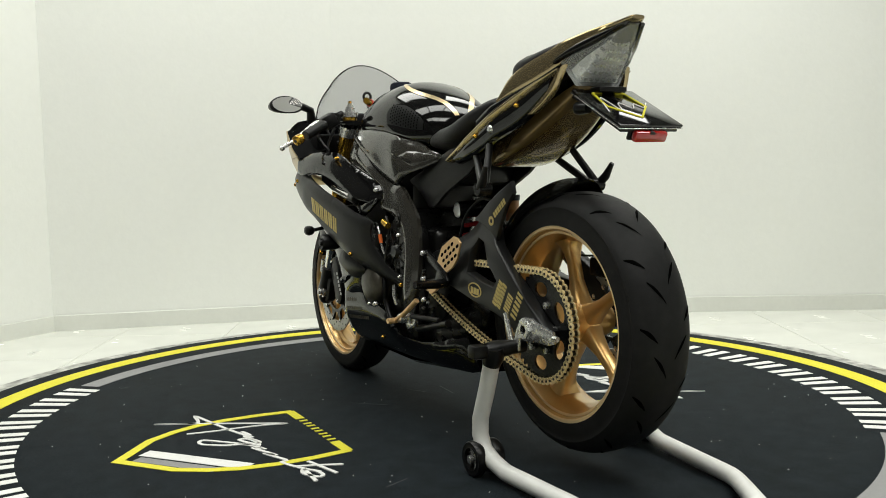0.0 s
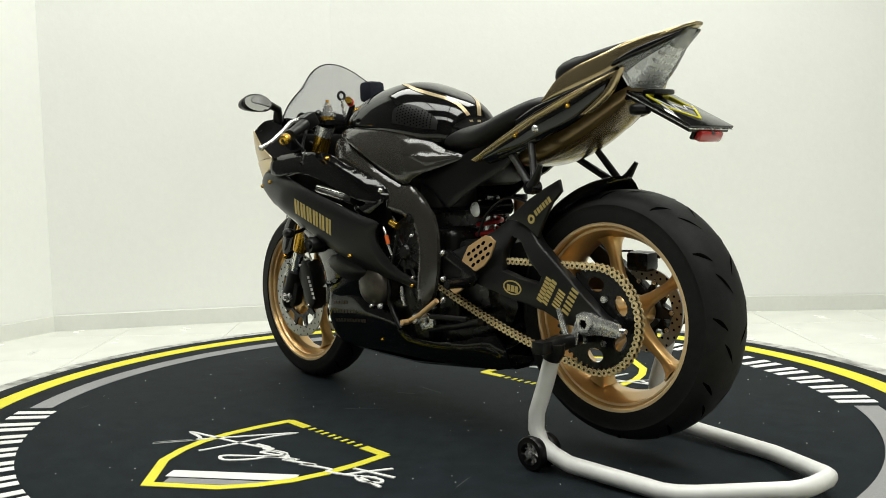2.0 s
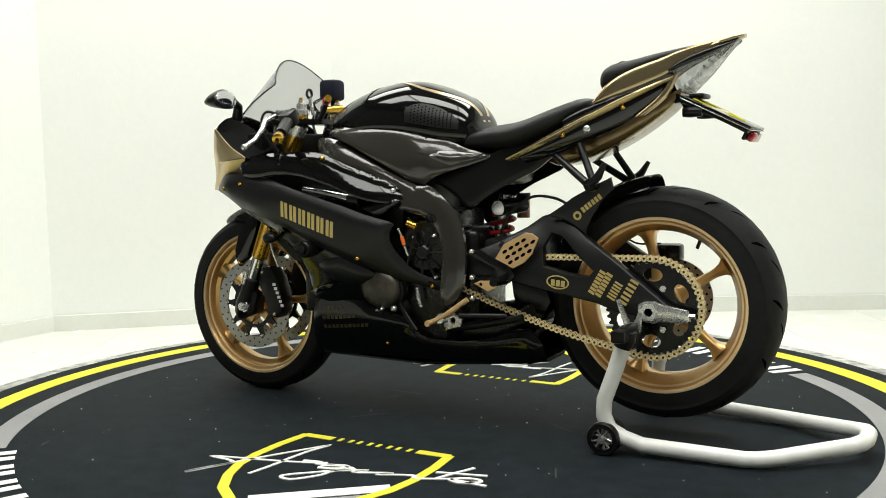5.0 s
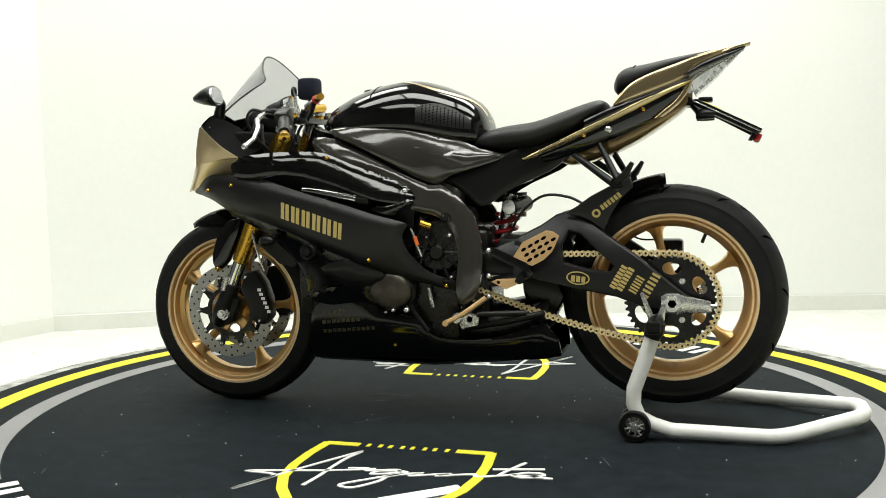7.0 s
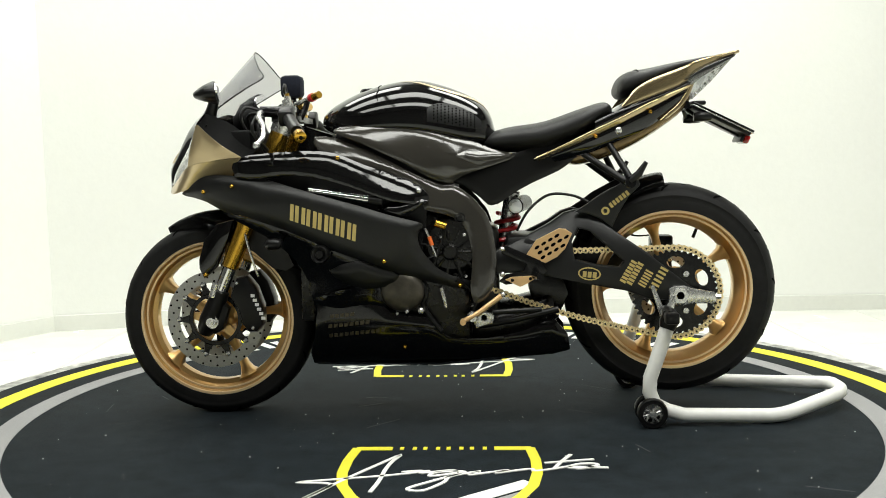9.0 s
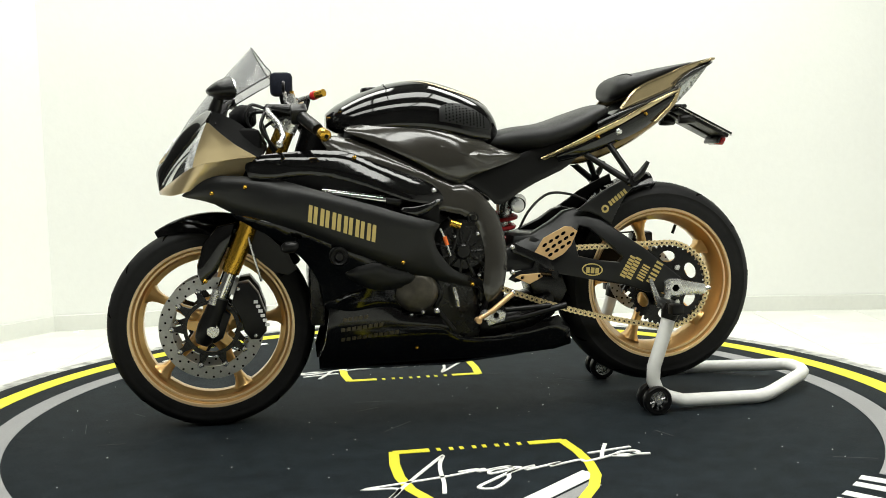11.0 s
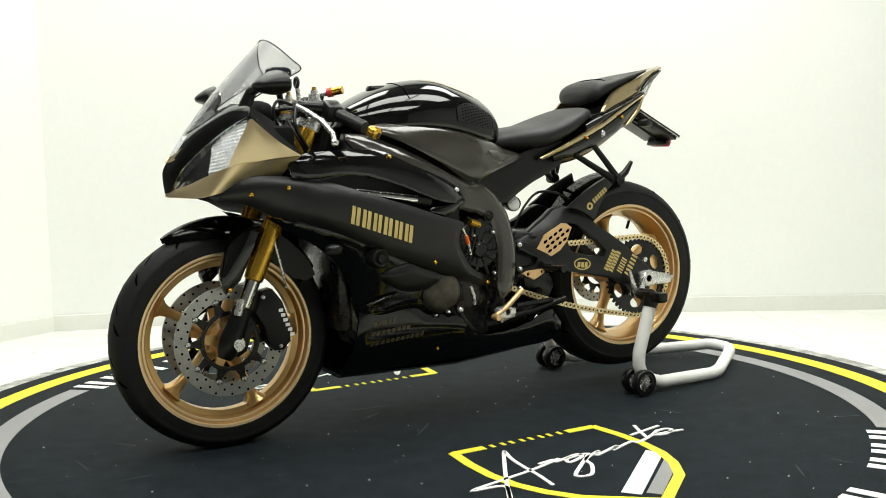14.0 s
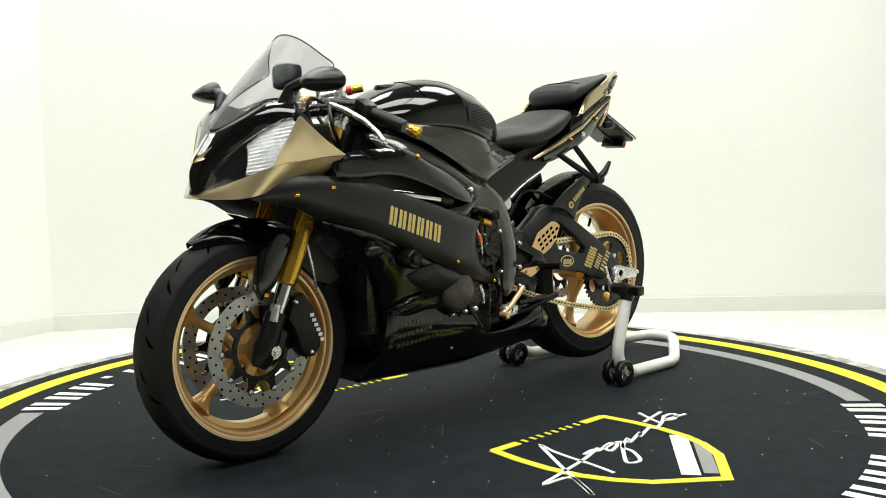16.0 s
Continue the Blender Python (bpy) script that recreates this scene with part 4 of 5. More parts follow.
part("filler_cap", lathe([(0.0, 0.012), (0.035, 0.012), (0.04, 0.006), (0.04, 0.0), (0.0, 0.0)], 28), DARK_METAL, TK, m=Matrix.Translation((-0.19, 0, 0.968)) @ Matrix.Rotation(radians(90), 4, "X"))
part("tank_seam", tube([tank_at(-0.165 + 0.002 * math.sin(k), 90 + 4.2 * k, 0.0006) for k in range(15)], 0.0012, 6), GROOVE, TK)

# ---- seats and tail ----
part("rider_seat", loft(stations([(0.120, 0.815, 0.80, 0.045, 0.4), (0.142, 0.836, 0.79, 0.098, 0.45), (0.214, 0.857, 0.782, 0.125, 0.5), (0.314, 0.871, 0.785, 0.145, 0.5), (0.414, 0.903, 0.822, 0.142, 0.5), (0.48, 0.923, 0.862, 0.118, 0.5), (0.505, 0.920, 0.88, 0.10, 0.5), (0.515, 0.905, 0.89, 0.07, 0.5)]), 32, 2.8, 2.2), LEATHER, BIKE, "black vinyl rider seat", smooth=60)
PS = part("pillion_seat", loft(stations([(0.533, 0.975, 0.945, 0.070, 0.5), (0.545, 0.998, 0.935, 0.100, 0.5), (0.570, 1.013, 0.938, 0.110, 0.5), (0.62, 1.021, 0.962, 0.104, 0.5), (0.70, 1.037, 1.0, 0.080, 0.5), (0.812, 1.056, 1.046, 0.034, 0.5)]), 28, 3.0, 2.4), LEATHER, BIKE, "black vinyl pillion seat", smooth=60)
PS.location.y = REAR_Y
part("seam", tube([(0.590, -0.1085 + 0.217 * k / 12, 0.978 + 0.0395 * max(0.0, 1 - abs(k / 6 - 1) ** 3) ** 0.333) for k in range(13)], 0.0022, 6), GROOVE, PS)


def tail_hw(x):
    return float(np.interp(x, (0.28, 0.40, 0.525, 0.618, 0.74, 0.80, 0.893), (0.148, 0.158, 0.158, 0.136, 0.104, 0.074, 0.020)))


tail = [(0.285, 0.768, 0.752, 0.138, 0.5), (0.38, 0.812, 0.772, 0.146, 0.6), (0.475, 0.862, 0.805, 0.148, 0.65), (0.54, 0.915, 0.835, 0.140, 0.65), (0.62, 0.955, 0.872, 0.122, 0.65), (0.70, 0.998, 0.925, 0.098, 0.65), (0.78, 1.038, 0.990, 0.068, 0.6), (0.885, 1.066, 1.056, 0.016, 0.5)]
TL = part("tail_fairing", loft(stations(tail), 32, 3.2, 2.6), GLOSS, BIKE, "gloss black tail fairing", smooth=50)
TL.location.y = REAR_Y


def tail_strip(upper, lower, lift, material, label, name="tail_panel", bulge=0.004, tuck=0.0):
    """A long panel between an upper and a lower edge in x and z, lying on the tail."""
    n = 12
    a = curve([(x, 0, z) for x, z in upper], n)
    b = curve([(x, 0, z) for x, z in lower], n)
    loops = []
    for k in range(41):
        f = k / 40
        u, v = a[round(f * (len(a) - 1))], b[round(f * (len(b) - 1))]
        row = []
        for j in range(9):
            g = j / 8
            p = u.lerp(v, g)
            row.append((p.x, -(tail_hw(p.x) + lift - tuck * g + bulge * (1 - (2 * g - 1) ** 4)), p.z))
        loops.append(row + [(x, y + 0.010, z) for x, y, z in reversed(row)])
    return both(name, rings(loops), material, TL, label)


tail_strip([(0.536, 0.908), (0.575, 0.955), (0.627, 0.985), (0.699, 1.012), (0.771, 1.040), (0.893, 1.073)], [(0.540, 0.902), (0.600, 0.924), (0.675, 0.951), (0.722, 0.972), (0.775, 1.014), (0.893, 1.062)], -0.014, GOLD_TAIL, "champagne gold upper tail panel")
tail_strip([(0.285, 0.764), (0.375, 0.804), (0.456, 0.842), (0.537, 0.878), (0.617, 0.917), (0.740, 0.968)], [(0.300, 0.756), (0.390, 0.790), (0.472, 0.826), (0.553, 0.864), (0.628, 0.901), (0.738, 0.957)], 0.003, GOLD_TAIL, "champagne gold tail edge", tuck=0.010)
tail_strip([(0.752, 0.976), (0.730, 0.926), (0.702, 0.896), (0.668, 0.870)], [(0.728, 0.952), (0.700, 0.914), (0.670, 0.888), (0.644, 0.866)], -0.004, GOLD_TAIL, "gold tail corner strip")
tail_strip([(0.33, 0.770), (0.40, 0.798), (0.47, 0.828), (0.553, 0.866), (0.63, 0.903), (0.722, 0.948)], [(0.345, 0.752), (0.40, 0.764), (0.46, 0.782), (0.53, 0.810), (0.62, 0.850), (0.698, 0.906)], 0.0, GLOSS, "gloss black tail side", tuck=0.012)
tail_strip([(0.46, 0.866), (0.52, 0.892), (0.60, 0.920), (0.68, 0.950), (0.735, 0.974)], [(0.46, 0.842), (0.52, 0.870), (0.60, 0.910), (0.68, 0.944), (0.738, 0.966)], -0.004, GLOSS, "gloss black tail groove")
tail_strip([(0.735, 0.990), (0.77, 1.012), (0.80, 1.026), (0.885, 1.058)], [(0.728, 0.978), (0.765, 0.996), (0.81, 1.014), (0.880, 1.050)], 0.0, GLOSS, "gloss black cap over the tail light")
for x, z in ((0.460, 0.822), (0.618, 0.890)):
    bolt(x, -tail_hw(x) - 0.003, z, 0.006, parent=TL)
bolt(0.525, -tail_hw(0.525) + 0.002, 0.838, 0.011, STEEL, TL)
part("tail_tip", loft(stations([(0.80, 1.046, 1.028, 0.060, 0.5), (0.85, 1.061, 1.046, 0.040, 0.5), (0.885, 1.071, 1.058, 0.024, 0.5), (0.898, 1.072, 1.063, 0.016, 0.5)], 4), 20, 3, 3), GOLD_TAIL, TL, "champagne gold tail tip")
part("undertail", loft(stations([(0.385, 0.790, 0.748, 0.082, 0.6), (0.42, 0.80, 0.741, 0.090, 0.6), (0.50, 0.83, 0.760, 0.094, 0.6), (0.60, 0.875, 0.806, 0.088, 0.6), (0.70, 0.92, 0.872, 0.070, 0.6), (0.745, 0.94, 0.915, 0.05, 0.6)]), 32, 6, 4.5), BRONZE, TL, "glossy bronze undertail")


def tail_lamp():
    def pts(y0, y1, y2):
        return [(0.733, y0, 0.988), (0.752, y1, 0.928), (0.806, y2, 0.975), (0.884, y2 * 0.28, 1.056), (0.815, y0 * 0.68, 1.030)]
    a, b = pts(-0.096, -0.062, -0.046), pts(0.096, 0.062, 0.046)
    bm = rings([a, b])
    lens = part("tail_light", bm, TAIL_LENS, TL, "clear faceted tail light lens", smooth=15)
    lens.visible_shadow = False
    part("lamp_bowl", rings([[(x - 0.016, y * 0.9, z + 0.006) for x, y, z in q] for q in (pts(-0.094, -0.060, -0.044), pts(0.094, 0.060, 0.044))]), LAMP_SILVER, lens, smooth=15)
    cells = bmesh.new()
    for i in range(7):
        for j in range(6):
            f, g = (i + 0.5) / 7, (j + 0.5) / 6
            hw = 0.052 - 0.022 * f
            x, y, z = 0.752 + 0.098 * f, -hw + 2 * hw * g, 0.938 + 0.106 * f
            add(cells, rod((x - 0.004, y, z + 0.004), (x + 0.003, y, z - 0.003), 0.005, n=6))
    part("reflector_cell", cells, STEEL, lens, "silvery reflector cells")
    return lens


TAIL_LENS = mat("clear_tail_lens", (0.93, 0.95, 0.94), 0.10, rough_var=0.03, clear=0.8, bump=0.0015, bump_scale=70)
tail_lamp()

# licence plate bracket
part("plate_bracket", tube([(0.70, 0.012, 0.915), (0.76, 0.012, 0.908), (0.85, 0.012, 0.856), (0.93, 0.012, 0.81)], [0.012, 0.014, 0.010, 0.008], 10), PLASTIC, TL, "black plate bracket")
slope = math.atan2(0.084, 0.168)
PM = Matrix.Translation((0.841, 0.012, 0.873)) @ Matrix.Rotation(slope, 4, "Y")
LP = part("display_plate", box(-0.098, -0.088, -0.004, 0.098, 0.088, 0.003, 0.002), GLOSS, TL, "black dealer display plate with a yellow emblem", m=PM)
part("plate_rim", box(-0.099, -0.089, -0.0065, 0.1005, 0.089, -0.0042, 0.001), STEEL, LP)
part("plate_backing", box(-0.094, -0.080, -0.016, 0.094, 0.080, -0.0068, 0.002), PLASTIC, LP)
sh = bmesh.new()
for a, b in (((-0.075, -0.045), (-0.075, -0.018)), ((-0.075, 0.018), (-0.075, 0.045)), ((-0.075, -0.045), (0.0, -0.055)), ((-0.075, 0.045), (0.0, 0.055)), ((0.0, -0.055), (0.06, 0.0)), ((0.0, 0.055), (0.06, 0.0))):
    add(sh, rod((*a, 0.0036), (*b, 0.0036), 0.0028, n=6))
part("emblem", sh, MAT_YELLOW, LP, "yellow shield outline", smooth=0)
part("signature", tube([(0.03, -0.07, 0.004), (-0.05, -0.04, 0.004), (0.02, -0.03, 0.004), (-0.02, -0.01, 0.004), (0.01, 0.01, 0.004), (-0.015, 0.03, 0.004), (0.005, 0.045, 0.004), (-0.02, 0.07, 0.004)], 0.0016, 6, 6), DECAL_WHITE, LP, "white pen flourish")
part("reflector_mount", box(0.080, -0.048, -0.038, 0.0895, 0.048, -0.008, 0.003), PLASTIC, LP)
part("red_reflector", box(0.090, -0.045, -0.036, 0.108, 0.045, -0.010, 0.006), RED_LENS, LP, "red rear reflector")
for sy in (-1, 1):
    ts = part("turn_signal", loft(stations([(-0.02, 0.012, -0.012, 0.008, 0.5), (0.0, 0.016, -0.014, 0.02, 0.5), (0.03, 0.012, -0.012, 0.012, 0.5)], 3), 12), PLASTIC, TL, "small black indicator", m=Matrix.Translation((0.775, sy * 0.075 + 0.01, 0.875)))
    part("stalk", rod((-0.01, 0, 0), (-0.03, -sy * 0.05, 0.025), 0.006), PLASTIC, ts)
part("lamp_knob", lathe([(0.0, -0.016), (0.012, -0.016), (0.014, 0.0), (0.012, 0.016), (0.0, 0.016)], 16), DARK_METAL, TL, m=Matrix.Translation((0.735, -0.04, 0.912)))
part("plate_lamp", box(0.76, -0.03, 0.912, 0.80, 0.05, 0.925, 0.005), PLASTIC, TL)

# pillion footrest hangers
for sy in (-1, 1):
    h = part("footrest_hanger", add(rod((0.425, sy * 0.115, 0.775), (0.545, sy * 0.168, 0.690), 0.009, 0.011), rod((0.495, sy * 0.115, 0.81), (0.555, sy * 0.168, 0.70), 0.009, 0.010)), PLASTIC, BIKE, "black pillion footrest bracket")
    part("hinge", lathe([(0.0, -0.018), (0.016, -0.018), (0.018, 0.0), (0.016, 0.018), (0.0, 0.018)], 16), DARK_METAL, h, m=Matrix.Translation((0.552, sy * 0.172, 0.692)))
    part("footpeg", tube([(0.552, sy * 0.180, 0.695), (0.575, sy * 0.185, 0.715), (0.595, sy * 0.19, 0.748)], [0.012, 0.011, 0.006], 12), PLASTIC, h, "folded black footpeg")

# ---- nose, lamps and screen ----
def sheet(rows, n=6, across=8, thick=0.004):
    """A smooth skin over rows of points, mirrored about the middle plane when wanted."""
    lines = [curve(r, across) for r in rows]
    cols = [curve([l[i] for l in lines], n) for i in range(len(lines[0]))]
    bm = rings([list(c) for c in cols], closed=False)
    bmesh.ops.recalc_face_normals(bm, faces=bm.faces)
    if thick:
        bmesh.ops.solidify(bm, geom=bm.faces[:], thickness=thick)
    return bm


NOSE_BLACK = [[(-0.818, 0.0, 0.690), (-0.815, -0.020, 0.692), (-0.806, -0.036, 0.702)],
              [(-0.822, 0.0, 0.745), (-0.808, -0.028, 0.745), (-0.787, -0.044, 0.745)],
              [(-0.800, 0.0, 0.785), (-0.783, -0.042, 0.790), (-0.752, -0.074, 0.791)],
              [(-0.765, 0.0, 0.835), (-0.748, -0.075, 0.842), (-0.707, -0.134, 0.840)],
              [(-0.735, 0.0, 0.862), (-0.715, -0.110, 0.876), (-0.683, -0.182, 0.864)],
              [(-0.700, 0.0, 0.885), (-0.680, -0.125, 0.905), (-0.664, -0.226, 0.880)],
              [(-0.676, 0.0, 0.902), (-0.660, -0.110, 0.918), (-0.650, -0.205, 0.905)]]
part("nose_cowl", sheet(NOSE_BLACK), GLOSS, BIKE, "gloss black nose cowl", smooth=60)
part("nose_cowl", mirrored(sheet(NOSE_BLACK)), GLOSS, BIKE, "gloss black nose cowl", smooth=60)
# each row of the lamp runs from the cowl's edge down to the gold panel
LAMP = [[(-0.805, -0.037, 0.706), (-0.803, -0.040, 0.703), (-0.800, -0.043, 0.700)],
        [(-0.786, -0.046, 0.745), (-0.784, -0.075, 0.732), (-0.775, -0.086, 0.715)],
        [(-0.751, -0.076, 0.791), (-0.752, -0.115, 0.768), (-0.740, -0.142, 0.736)],
        [(-0.706, -0.136, 0.839), (-0.710, -0.176, 0.805), (-0.705, -0.195, 0.757)],
        [(-0.682, -0.184, 0.863), (-0.684, -0.207, 0.843), (-0.682, -0.226, 0.820)],
        [(-0.664, -0.227, 0.879), (-0.663, -0.236, 0.876), (-0.662, -0.242, 0.872)]]
BOWL = [[(-0.728, -0.098, 0.808), (-0.738, -0.118, 0.775), (-0.746, -0.118, 0.736)], LAMP[3], LAMP[4],
        [(-0.670, -0.212, 0.872), (-0.670, -0.224, 0.862), (-0.668, -0.234, 0.852)]]
GOLD_NOSE = [[(-0.815, 0.0, 0.680), (-0.800, -0.070, 0.680), (-0.756, -0.150, 0.682), (-0.670, -0.185, 0.705), (-0.575, -0.200, 0.727)],
             [(-0.817, 0.0, 0.687), (-0.795, -0.072, 0.697), (-0.735, -0.166, 0.716), (-0.660, -0.214, 0.742), (-0.555, -0.236, 0.760)],
             [(-0.813, 0.0, 0.692), (-0.776, -0.087, 0.714), (-0.706, -0.197, 0.756), (-0.630, -0.238, 0.771), (-0.535, -0.253, 0.780)]]
GOLD_SIDE = [[(-0.706, -0.197, 0.757), (-0.660, -0.225, 0.766), (-0.600, -0.247, 0.776), (-0.535, -0.254, 0.782)],
             [(-0.692, -0.217, 0.800), (-0.665, -0.234, 0.805), (-0.625, -0.248, 0.808), (-0.585, -0.255, 0.812)],
             [(-0.676, -0.233, 0.840), (-0.662, -0.241, 0.842), (-0.645, -0.248, 0.843), (-0.622, -0.251, 0.842)],
             [(-0.663, -0.243, 0.871), (-0.661, -0.244, 0.872), (-0.659, -0.245, 0.873), (-0.656, -0.246, 0.873)]]
LINING = [[(-0.656, -0.242, 0.871), (-0.620, -0.246, 0.840), (-0.583, -0.250, 0.808), (-0.528, -0.246, 0.779)],
          [(-0.652, -0.226, 0.884), (-0.622, -0.205, 0.866), (-0.580, -0.200, 0.840), (-0.515, -0.185, 0.796)],
          [(-0.650, -0.195, 0.908), (-0.618, -0.175, 0.896), (-0.570, -0.160, 0.868), (-0.510, -0.140, 0.810)]]
for flip in (False, True):
    def side_of(b):
        return mirrored(b) if flip else b
    hl = part("headlight_lens", side_of(sheet(LAMP, thick=0.003)), LENS, BIKE, "clear ribbed headlight lens", smooth=60)
    hl.visible_shadow = False
    bezel = [[(x + 0.024, y * 0.95, z - 0.002) for x, y, z in r] for r in LAMP]
    part("headlight_bezel", side_of(sheet(bezel, thick=0.002)), GLOSS, BIKE, "gloss black headlight surround", smooth=60)
    refl = sheet([[(x + 0.012, y * 0.985, z) for x, y, z in r] for r in BOWL], 14, 14, 0)
    for v in refl.verts:
        v.co.x += 0.0022 * math.sin((v.co.z + 0.15 * v.co.y) * 700)
    bmesh.ops.solidify(refl, geom=refl.faces[:], thickness=0.002)
    part("headlight", side_of(refl), LAMP_SILVER, BIKE, "silver ribbed headlight reflector", smooth=60)
    part("position_light", side_of(sheet([[(-0.800, -0.004, 0.786), (-0.793, -0.016, 0.786), (-0.781, -0.027, 0.785)], [(-0.782, -0.005, 0.812), (-0.776, -0.020, 0.814), (-0.764, -0.036, 0.812)], [(-0.764, -0.006, 0.838), (-0.760, -0.018, 0.838), (-0.754, -0.030, 0.836)]], 5, 5, -0.003)), LAMP_SILVER, BIKE, "small silver position light", smooth=60)
    part("position_trim", side_of(sheet([[(-0.812, -0.003, 0.768), (-0.806, -0.014, 0.770), (-0.796, -0.026, 0.774)], [(-0.800, -0.012, 0.784), (-0.787, -0.027, 0.785), (-0.775, -0.042, 0.790)], [(-0.776, -0.034, 0.806), (-0.770, -0.042, 0.810), (-0.760, -0.056, 0.812)]], 5, 5, -0.003)), GOLD_PAINT, BIKE, "champagne gold trim below the position light", smooth=60)
    part("cockpit_lining", side_of(sheet(LINING)), LINING_BLACK, BIKE, "black inner cockpit lining", smooth=60)
    part("nose_trim", side_of(sheet(GOLD_NOSE)), GOLD_PAINT, BIKE, "champagne gold lower nose trim", smooth=60)
    part("nose_panel", side_of(sheet(GOLD_SIDE)), GOLD_PAINT, BIKE, "champagne gold nose side panel", smooth=60)
part("cockpit", box(-0.66, -0.19, 0.72, -0.52, 0.19, 0.86, 0.02), LINING_BLACK, BIKE, "black cockpit lining")
part("dashboard", loft(stations([(-0.61, 0.91, 0.86, 0.045, 0.5), (-0.58, 0.932, 0.86, 0.075, 0.5), (-0.545, 0.928, 0.87, 0.07, 0.5), (-0.535, 0.915, 0.88, 0.05, 0.5)], 4), 20, 3, 3), LINING_BLACK, BIKE, "black instrument panel")


def screen_rows():
    rows = []
    for xc, zc, hw, back, drop in ((-0.764, 0.832, 0.045, 0.010, 0.0), (-0.727, 0.890, 0.116, 0.036, 0.010), (-0.669, 0.962, 0.150, 0.066, 0.022), (-0.604, 1.032, 0.158, 0.072, 0.050), (-0.543, 1.096, 0.153, 0.054, 0.088)):
        rows.append([(xc + back * (k / 6) ** 2, hw * k / 6, zc - drop * (k / 6) ** 2) for k in range(-6, 7)])
    return rows


SC = part("windscreen", sheet(screen_rows(), 5, 3, 0.003), CLEAR, BIKE, "smoked clear windscreen", smooth=60)
SC.visible_shadow = False
edge = [r[0] for r in screen_rows()] + screen_rows()[-1][1:-1] + [r[-1] for r in reversed(screen_rows())]
part("screen_edge", tube(edge, 0.0018, 6, 4), PLASTIC, SC)

# ---- handlebars, mirrors ----
for sy in (-1, 1):
    g0, g1 = Vector((-0.425, sy * 0.165, 0.905)), Vector((-0.362, sy * 0.300, 0.842))
    d = (g1 - g0).normalized()
    hb = part("handlebar", rod(g0 - d * 0.05, g0 + d * 0.02, 0.011), DARK_METAL, BIKE, "black clip-on handlebar")
    part("switch_box", box(-0.022, -0.024, -0.024, 0.022, 0.024, 0.024, 0.008), PLASTIC, hb, m=Matrix.Translation(g0 + d * 0.02) @ Matrix.Rotation(0.5, 4, "X"))
    part("grip", tube([g0 + d * (0.045 + 0.012 * k) for k in range(9)], [0.0165, 0.0178, 0.0165, 0.0178, 0.0165, 0.0178, 0.0165, 0.0175, 0.016], 18), PLASTIC, hb, "ribbed black grip")
    part("bar_end", tube([g1 - d * 0.005, g1 + d * 0.004, g1 + d * 0.024, g1 + d * 0.028], [0.012, 0.0165, 0.0165, 0.009], 20), GOLD_ANOD, hb, "gold bar end")
    part("bar_end_hole", rod(g1 + d * 0.0275, g1 + d * 0.0290, 0.006), DARK_METAL, hb)
    part("lever", tube([(-0.499, sy * 0.128, 0.913), (-0.500, sy * 0.165, 0.905), (-0.492, sy * 0.205, 0.892), (-0.470, sy * 0.245, 0.866), (-0.462, sy * 0.290, 0.834), (-0.473, sy * 0.324, 0.814)], [0.009, 0.008, 0.008, 0.0075, 0.007, 0.006], 10), STEEL, hb, "silver lever")
    part("lever_ball", lathe([(0.0, -0.010), (0.007, -0.007), (0.010, 0.0), (0.007, 0.007), (0.0, 0.010)], 14), STEEL, hb, m=Matrix.Translation((-0.473, sy * 0.327, 0.812)))
    part("perch", tube([(-0.425, sy * 0.155, 0.906), (-0.46, sy * 0.145, 0.910), (-0.490, sy * 0.132, 0.913), (-0.505, sy * 0.124, 0.914)], [0.020, 0.017, 0.015, 0.012], 12), DARK_METAL, hb)
    part("lever_pivot", rod((-0.499, sy * 0.128, 0.898), (-0.499, sy * 0.128, 0.928), 0.009), STEEL, hb)
    part("clutch_cable" if sy < 0 else "brake_hose", tube([(-0.505, sy * 0.122, 0.915), (-0.545, sy * 0.128, 0.926), (-0.562, sy * 0.135, 0.900), (-0.548, sy * 0.130, 0.860), (-0.510, sy * 0.10, 0.820)], 0.0045, 8, 6), PLASTIC, hb, "black looping control cable")
    # mirror: a rounded shell, its glass turned to the rider
    shell = loft(stations([(-0.050, -0.002, -0.010, 0.014, 0.5), (-0.044, 0.004, -0.016, 0.030, 0.45), (-0.020, 0.020, -0.024, 0.054, 0.42), (0.006, 0.031, -0.028, 0.063, 0.42), (0.014, 0.031, -0.027, 0.062, 0.42)], 4), 28, 2.0, 2.6)
    lean = Matrix(((1, 0, -0.12, 0), (0, 1, 0, 0), (0, 0, 1, 0), (0, 0, 0, 1)))
    bmesh.ops.transform(shell, matrix=lean, verts=shell.verts)
    mm = Matrix.Translation((-0.607, sy * 0.266, 0.960)) @ Matrix.Rotation(sy * radians(-12), 4, "Z")
    ms = part("mirror", shell, PLASTIC, BIKE, "black mirror housing", m=mm)
    glass = bmesh.new()
    rim_v = [[glass.verts.new((x, 0.058 * math.cos(math.tau * k / 36), 0.002 + 0.0262 * math.sin(math.tau * k / 36))) for k in range(36)] for x in (0.0110, 0.0185)]
    for k in range(36):
        glass.faces.new((rim_v[0][k], rim_v[0][(k + 1) % 36], rim_v[1][(k + 1) % 36], rim_v[1][k]))
    glass.faces.new(rim_v[1])
    glass.faces.new(list(reversed(rim_v[0])))
    bmesh.ops.recalc_face_normals(glass, faces=glass.faces)
    bmesh.ops.transform(glass, matrix=lean, verts=glass.verts)
    part("mirror_glass", glass, MIRROR, ms, "mirror glass", smooth=20)
